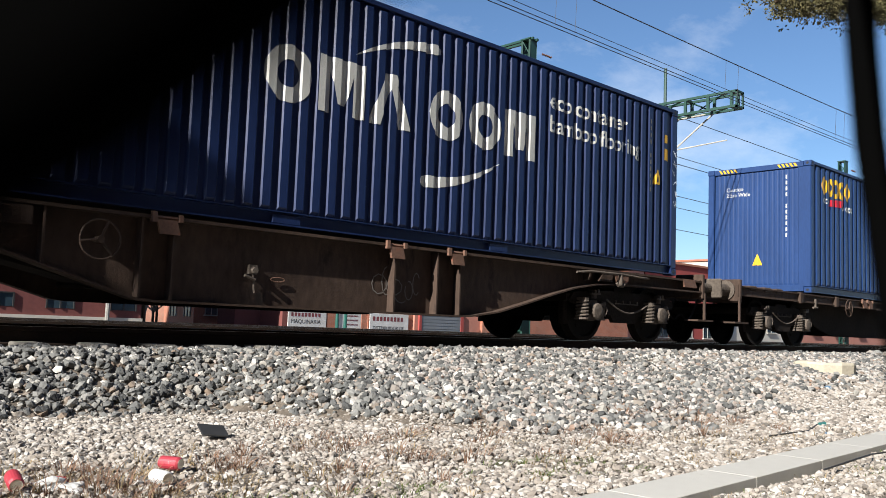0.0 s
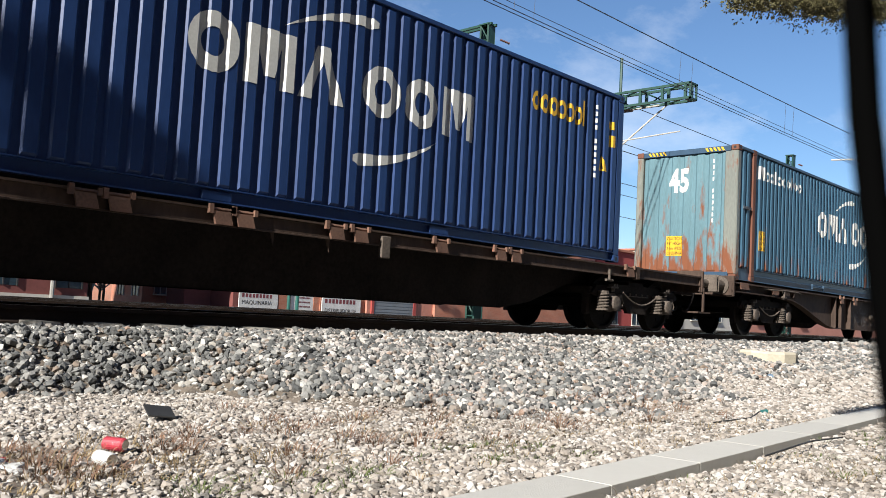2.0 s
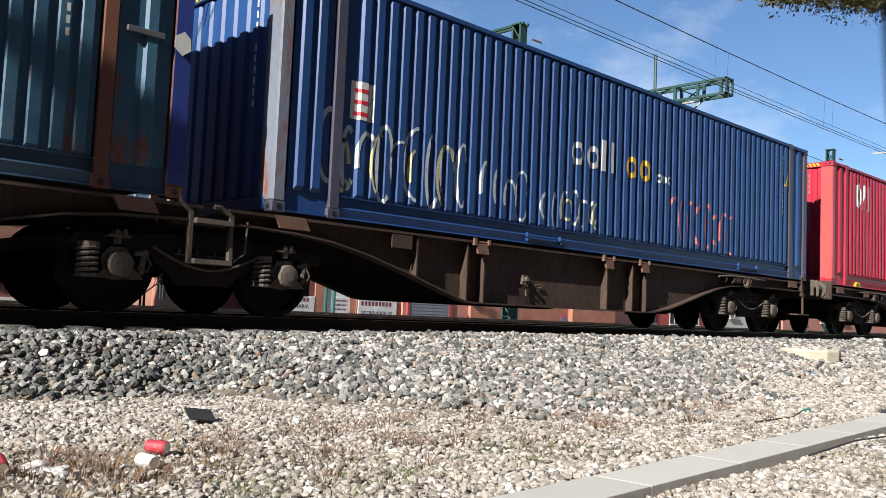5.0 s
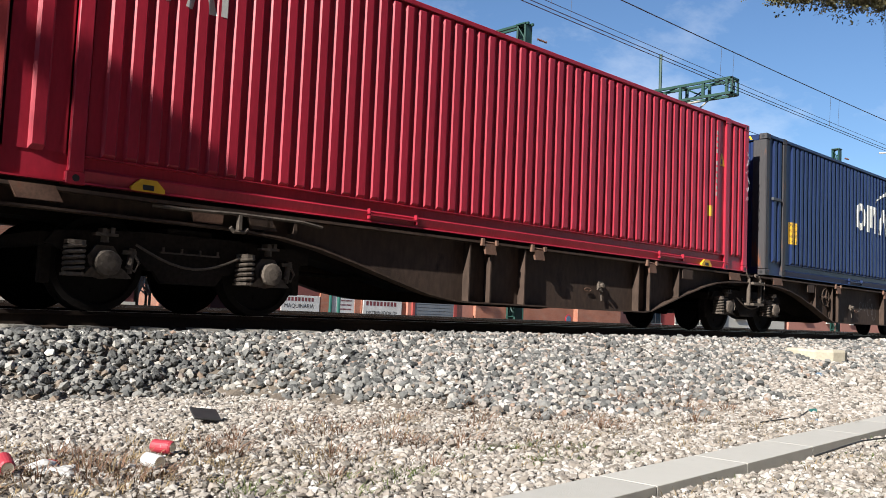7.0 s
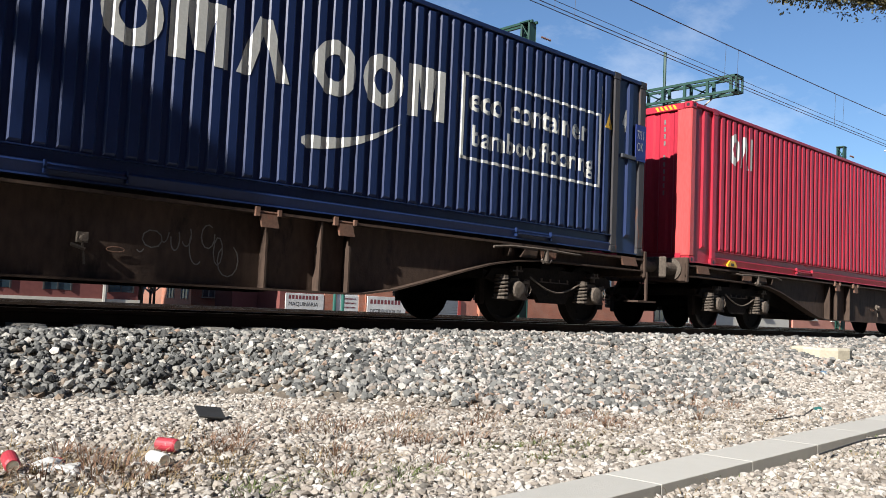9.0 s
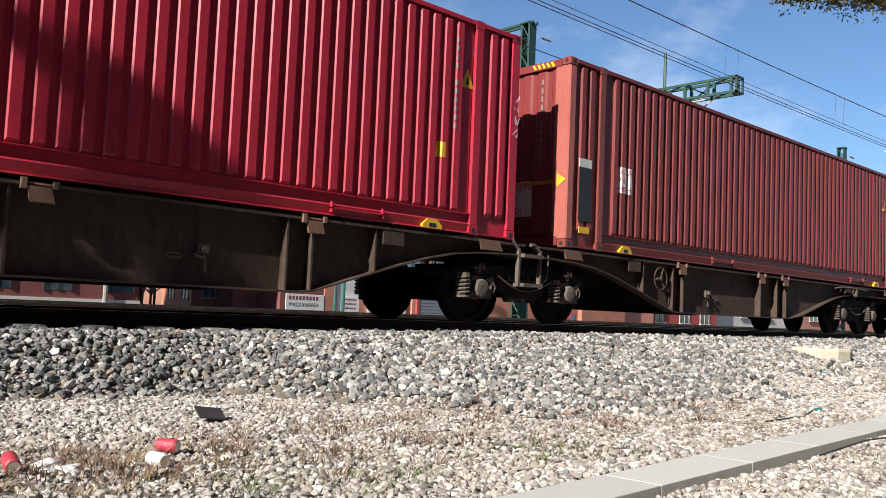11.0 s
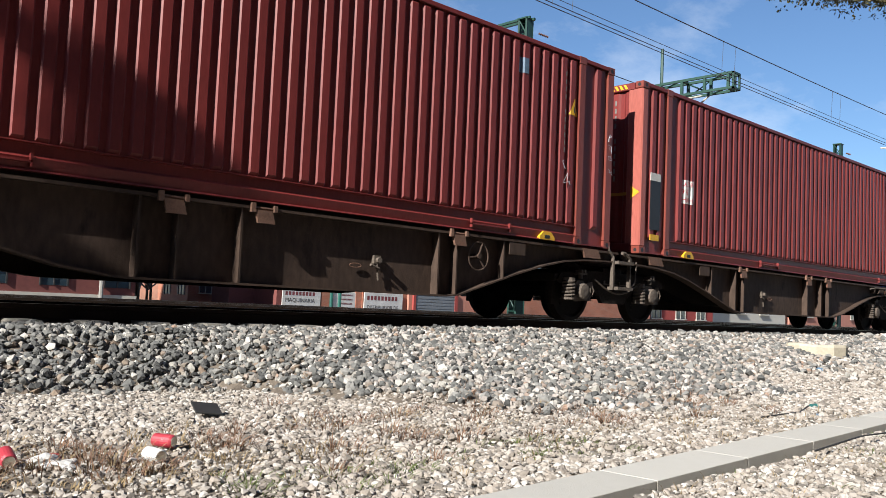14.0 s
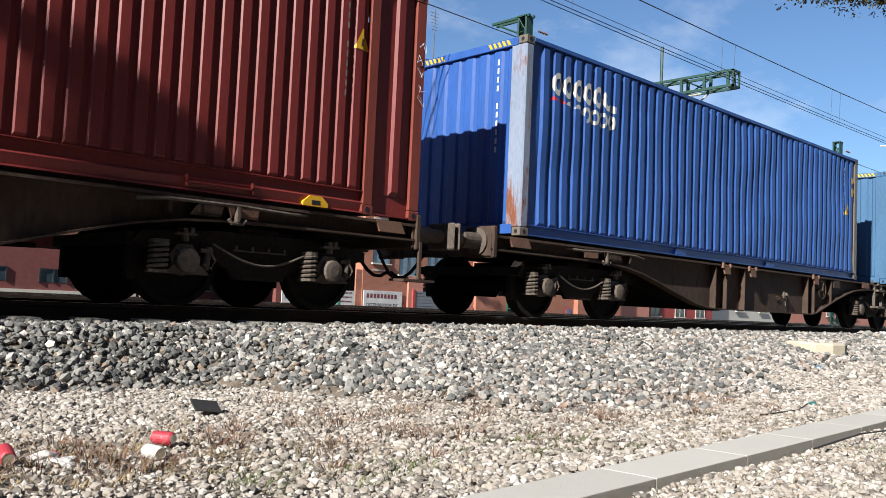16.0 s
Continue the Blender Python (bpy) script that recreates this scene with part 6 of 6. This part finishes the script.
# ---- concrete block and litter ----
cb = thing("concrete_block", "cream many-sided concrete chamber rim set in the ballast", "block")
bm = bmesh.new()
n, rings = 11, []
for r, z in ((0.45, 0.12), (0.47, 0.40), (0.455, 0.435), (0.36, 0.435), (0.35, 0.36)):
    rings.append([bm.verts.new((13.95 + r * math.cos(2 * math.pi * (i + 0.2) / n), 5.85 + r * math.sin(2 * math.pi * (i + 0.2) / n), z + 0.006 * (i % 3))) for i in range(n)])
for a, b in zip(rings, rings[1:]):
    for i in range(n):
        bm.faces.new((a[i], a[(i + 1) % n], b[(i + 1) % n], b[i]))
bm.faces.new(rings[-1])
bmesh.ops.recalc_face_normals(bm, faces=bm.faces)
part("body", bm, M_BLOCK, cb)
rings = np.random.default_rng(5)
ang, rad = rings.uniform(0, 6.28, 60), 0.34 * np.sqrt(rings.uniform(0, 1, 60))
shapes, faces = stone_shapes(12, rings)
pts = np.einsum("nij,nkj->nki", turns_of(60, rings), shapes[rings.integers(0, 12, 60)]) * rings.uniform(0.025, 0.05, 60)[:, None, None]
pts += np.stack([13.95 + rad * np.cos(ang), 5.85 + rad * np.sin(ang), 0.40 + 0.06 * (1 - rad / 0.34)], -1)[:, None]
rubble = raw_mesh("rubble", pts.reshape(-1, 3), (faces[None] + (np.arange(60) * 12)[:, None, None]).reshape(-1, 3), M_PALEBALLAST)
tagged(rubble, "pale stones heaped in the concrete rim", "rubble", kind="stuff")


def can(x, y, rz, body, label, roll=0):
    c = thing("drink_can", label, "can", "litter")
    bm = bmesh.new()
    r = 0.033
    lathe(bm, [(0.026, -0.058), (r, -0.050), (r, 0.048), (0.027, 0.058)], "x", 18)
    part("body", bm, body, c)
    bm = bmesh.new()
    lathe(bm, [(0.024, -0.0585), (0.027, -0.060), (0.024, -0.056)], "x", 18)
    part("rim", bm, M_TIN, c)
    bm = bmesh.new()
    lathe(bm, [(0.020, 0.057), (0.025, 0.060), (0.024, 0.0585)], "x", 18)
    part("rim", bm, M_TIN, c)
    c.matrix_basis = pose(x, y, float(height(x, y)) + 0.045, 0, roll, rz)


can(1.99, 4.02, -62, M_CAN, "crushed red drink can on the gravel")
can(1.77, 3.66, -84, M_PANEL, "white drink can lying on the gravel")
can(1.225, 3.88, -98, M_CAN, "red drink can with a pale end on the gravel", 10)
bx1 = thing("black_plate", "flat black plastic plate tilted on the gravel", "litter", "litter")
bm = bmesh.new()
box(bm, -0.085, 0.085, -0.085, 0.085, -0.006, 0.006, bevel=0.003)
part("plate", bm, M_BLACKBOX, bx1)
bx1.matrix_basis = pose(2.70, 4.91, 0.080, 16, 6, -14)


def crumple(name, x, y, r, material, label, seed):
    c = thing(name, label, "litter", "litter")
    bm = bmesh.new()
    bmesh.ops.create_icosphere(bm, subdivisions=3, radius=r)
    for v in bm.verts:
        k = 1 + 0.55 * noise.noise(v.co * (2.2 / r) * 0.6 + Vector((seed, 0, 0)))
        v.co = Vector((v.co.x * k * 1.3, v.co.y * k, v.co.z * k * 0.55))
    part("crumpled_sheet", bm, material, c)
    c.matrix_basis = pose(x, y, float(height(x, y)) + r * 0.35, 0, 0, seed * 40)


crumple("paper_litter", 1.365, 3.835, 0.058, M_LITTER, "crumpled white paper on the gravel", 1)
crumple("paper_litter", 1.42, 3.73, 0.050, M_LITTER, "crumpled white paper on the gravel", 2)
crumple("plastic_litter", 1.45, 3.99, 0.030, M_CAN, "crumpled red wrapper on the gravel", 3)
crumple("plastic_litter", 7.88, 3.31, 0.04, M_TEALBAG, "crumpled teal plastic on the gravel", 4)
crumple("plastic_litter", 6.95, 2.88, 0.035, M_BLUEBAG, "pale blue plastic on the gravel", 5)
crumple("plastic_litter", 11.7, 4.85, 0.05, M_BLUEBAG, "pale blue plastic on the gravel", 6)


# ---- dry plants ----
def blades(name, clumps, material, label, seed, h=0.10, n=26, spread=0.09, category="grass"):
    rr = np.random.default_rng(seed)
    co, fa = [], []
    for cx, cy, s in clumps:
        for _ in range(n):
            a = rr.uniform(0, 2 * math.pi)
            d = rr.uniform(0, spread) * s
            bx_, by_ = cx + d * math.cos(a), cy + d * math.sin(a)
            bz = float(height(bx_, by_))
            lean = rr.uniform(0.5, 2.4)
            hh = h * s * rr.uniform(0.4, 1.1)
            tip = np.array([bx_ + hh * lean * math.cos(a), by_ + hh * lean * math.sin(a), bz + hh])
            midp = np.array([bx_ + hh * lean * 0.35 * math.cos(a), by_ + hh * lean * 0.35 * math.sin(a), bz + hh * 0.62])
            w = 0.0022 * np.array([-math.sin(a), math.cos(a), 0.15])
            k = len(co)
            base = np.array([bx_, by_, bz - 0.01])
            co += [base - w, base + w, midp + w, midp - w, tip + w * 0.2, tip - w * 0.2]
            fa += [(k, k + 1, k + 2, k + 3), (k + 3, k + 2, k + 4, k + 5)]
    ob = raw_mesh(name, np.array(co), np.array(fa), material)
    return tagged(ob, label, category, kind="stuff")


rr = np.random.default_rng(21)


def clumps(n, x0, x1, y0, y1, s0=0.6, s1=1.3):
    out = []
    while len(out) < n:
        x, y = rr.uniform(x0, x1), rr.uniform(y0, y1)
        if on_view(x, y) and not (kerb_y(x) - 0.36 < y < kerb_y(x) + 0.02):
            out.append((x, y, rr.uniform(s0, s1)))
    return out


blades("dry_grass", clumps(120, 1.0, 7.5, 2.7, 4.6) + clumps(70, 0.8, 2.2, 3.2, 4.4) + clumps(60, 3.0, 12.0, 1.6, 2.4), M_STRAW, "sparse dry straw grass between the stones", 1, 0.045, 18, 0.14)
blades("dry_weeds", [(3.25, 4.55, 1.5), (3.75, 4.3, 1.7), (4.4, 4.15, 1.3), (2.6, 4.35, 1.4), (4.9, 4.0, 1.5), (3.35, 5.2, 1.4), (2.3, 4.2, 1.1), (1.50, 3.74, 1.9), (1.62, 3.70, 1.6), (6.2, 4.3, 1.8), (7.5, 4.5, 2.0), (3.3, 3.6, 1.3), (2.7, 3.5, 1.2)]
       + clumps(44, 2.2, 7.5, 3.0, 4.7, 0.7, 1.6) + clumps(12, 0.9, 1.8, 3.3, 4.2, 0.7, 1.4), M_WEED, "small dry brown weeds in the gravel", 2, 0.052, 48, 0.13, "weed")
blades("green_grass", clumps(40, 1.8, 4.2, 2.75, 3.3) + clumps(40, 4.0, 8.0, 1.6, 2.3), M_GREENGRASS, "thin green grass along the kerb", 4, 0.035, 24)


def twig(points, label):
    o = thing("twig", label, "twig", "twigs")
    bm = bmesh.new()
    tube(bm, points, 0.006, 5)
    part("stick", bm, M_BLACKBOX, o)


twig([(6.3, 3.05, 0.05), (6.6, 3.02, 0.06), (7.0, 3.06, 0.05), (7.3, 3.12, 0.08)], "dark twig on the gravel")
twig([(5.2, 2.18, 0.02), (5.6, 2.14, 0.06), (6.0, 2.2, 0.05), (6.3, 2.1, 0.07)], "dark bent twig beside the kerb")


# ---- trees ----
def spray(bm, at, way, size, rr2):
    """A flat little leaf spray."""
    way = Vector(way).normalized()
    side = way.cross(Vector((rr2.uniform(-1, 1), rr2.uniform(-1, 1), rr2.uniform(-1, 1)))).normalized()
    a = Vector(at)
    pts = [a, a + way * size * 0.5 + side * size * 0.28, a + way * size, a + way * size * 0.45 - side * size * 0.26]
    bm.faces.new([bm.verts.new(q) for q in pts])


def crown(bm, centre, radii, clusters, leaves, size, rr2, droop=0.0):
    """Leaf clusters spread unevenly through an ellipsoid."""
    for _ in range(clusters):
        while True:
            v = Vector((rr2.uniform(-1, 1), rr2.uniform(-1, 1), rr2.uniform(-1, 1)))
            if v.length < 1 and noise.noise(v * 2.3 + Vector(centre)) > -0.12:
                break
        c = Vector(centre) + Vector((v.x * radii[0], v.y * radii[1], v.z * radii[2]))
        for _ in range(leaves):
            d = Vector((rr2.gauss(0, 1), rr2.gauss(0, 1), rr2.gauss(0, 1) - droop))
            spray(bm, c + d * size * 1.4, d, size * rr2.uniform(0.6, 1.5), rr2)


def tree(x, y, h, label, crowns, limbs, seed, clusters=220, leaves=26, size=0.16):
    rr2 = random.Random(seed)
    t = thing("tree", label, "tree", "trees by the line")
    bm = bmesh.new()
    pts = [(x + 0.12 * math.sin(i), y + 0.1 * math.cos(1.7 * i), -0.1 + h * i / 7) for i in range(8)]
    for i in range(7):
        rod(bm, pts[i], pts[i + 1], 0.22 * (1 - i / 8), 9, 0.22 * (1 - (i + 1) / 8))
    part("trunk", bm, M_BARK, t)
    for a, b2 in limbs:
        bm = bmesh.new()
        rod(bm, a, b2, 0.07, 6, 0.02)
        part("limb", bm, M_BARK, t)
    for c, r in crowns:
        bm = bmesh.new()
        crown(bm, c, r, clusters, leaves, size, rr2)
        part("crown", bm, M_LEAF, t)
    return t


tree(-12.0, 4.97, 12.1, "tall narrow cypress beside the line",
     [((-12.0, 4.92, 12.20), (0.14, 0.09, 0.22)), ((-12.0, 4.86, 12.32), (0.12, 0.05, 0.12)), ((-12.0, 4.99, 12.30), (0.12, 0.04, 0.12)), ((-12.0, 4.96, 11.90), (0.16, 0.10, 0.36)),
      ((-12.0, 4.98, 11.45), (0.16, 0.08, 0.30)), ((-12.0, 5.11, 12.03), (0.12, 0.08, 0.05)), ((-12.0, 5.19, 12.00), (0.10, 0.06, 0.03)), ((-12.0, 4.96, 11.05), (0.2, 0.08, 0.25)),
      ((-12.0, 5.22, 10.42), (0.2, 0.16, 0.16)), ((-12.0, 5.08, 9.90), (0.5, 0.28, 0.55)), ((-12.0, 5.02, 8.50), (0.7, 0.35, 0.9))],
     [((-12, 4.97, 8.0), (-12.3, 5.2, 9.4)), ((-12, 4.97, 11.2), (-11.9, 5.17, 12.0))], 7, 90, 26, 0.036)
tree(9.6, 0.9, 6.0, "evergreen tree with a low hanging branch",
     [((9.4, 0.9, 5.6), (1.6, 1.4, 1.4))], [((9.5, 0.9, 3.4), (7.1, 1.95, 3.32)), ((9.5, 0.9, 4.2), (8.0, 1.5, 4.8))], 8, 120, 24, 0.10)


def hanging_branch():
    """The branch that hangs into the sky."""
    b2 = thing("tree_branch", "olive-green evergreen branch hanging from a tree", "branch")
    rr2 = random.Random(4)
    bm = bmesh.new()
    for i in range(2000):
        u = rr2.random() ** 0.8
        base = Vector((4.30, 2.08, 2.545)).lerp(Vector((6.8, 2.0, 3.20)), u)
        off = Vector((rr2.gauss(0, 0.09), rr2.gauss(0, 0.06), rr2.gauss(0.04, 0.035 + 0.03 * u)))
        for _ in range(12):
            d = Vector((rr2.gauss(-0.3, 1), rr2.gauss(0, 1), rr2.gauss(-0.35, 0.8)))
            spray(bm, base + off + d * 0.012, d, 0.017 * rr2.uniform(0.5, 1.5), rr2)
    part("foliage", bm, M_LEAF, b2)
    bm = bmesh.new()
    rod(bm, (4.35, 2.08, 2.60), (7.1, 1.95, 3.32), 0.006, 5, 0.03)
    part("twig", bm, M_BARK, b2)


hanging_branch()


# ---- fence close to the eye, placed to fit the camera's view ----
fence = thing("wire_fence", "black fence wires placed to fit the camera's view", "fence")
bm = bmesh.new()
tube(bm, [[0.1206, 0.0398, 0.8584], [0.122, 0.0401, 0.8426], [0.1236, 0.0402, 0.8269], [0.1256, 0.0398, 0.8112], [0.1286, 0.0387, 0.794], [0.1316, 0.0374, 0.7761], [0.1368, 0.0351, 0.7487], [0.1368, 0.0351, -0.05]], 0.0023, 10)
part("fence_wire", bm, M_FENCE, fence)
# stands for an unidentified dark blur at the view's upper left
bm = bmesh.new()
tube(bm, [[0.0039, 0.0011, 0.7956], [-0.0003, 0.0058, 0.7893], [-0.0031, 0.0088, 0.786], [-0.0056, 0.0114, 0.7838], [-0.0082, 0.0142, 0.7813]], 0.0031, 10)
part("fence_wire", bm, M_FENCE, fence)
# unseen link added above the view to join the two wires
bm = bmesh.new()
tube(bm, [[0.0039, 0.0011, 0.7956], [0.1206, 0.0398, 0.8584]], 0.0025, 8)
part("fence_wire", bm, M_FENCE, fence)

# ---- unseen wall added behind the eye; closes the place and cuts sky light ----
back = thing("wall_south", "unseen brick wall added to block sky light", "wall", kind="structure")
part("wall", boxed((-70, 26, -6.9, -6.5, -0.5, 20.0)), M_BRICKDARK, back)

motions()
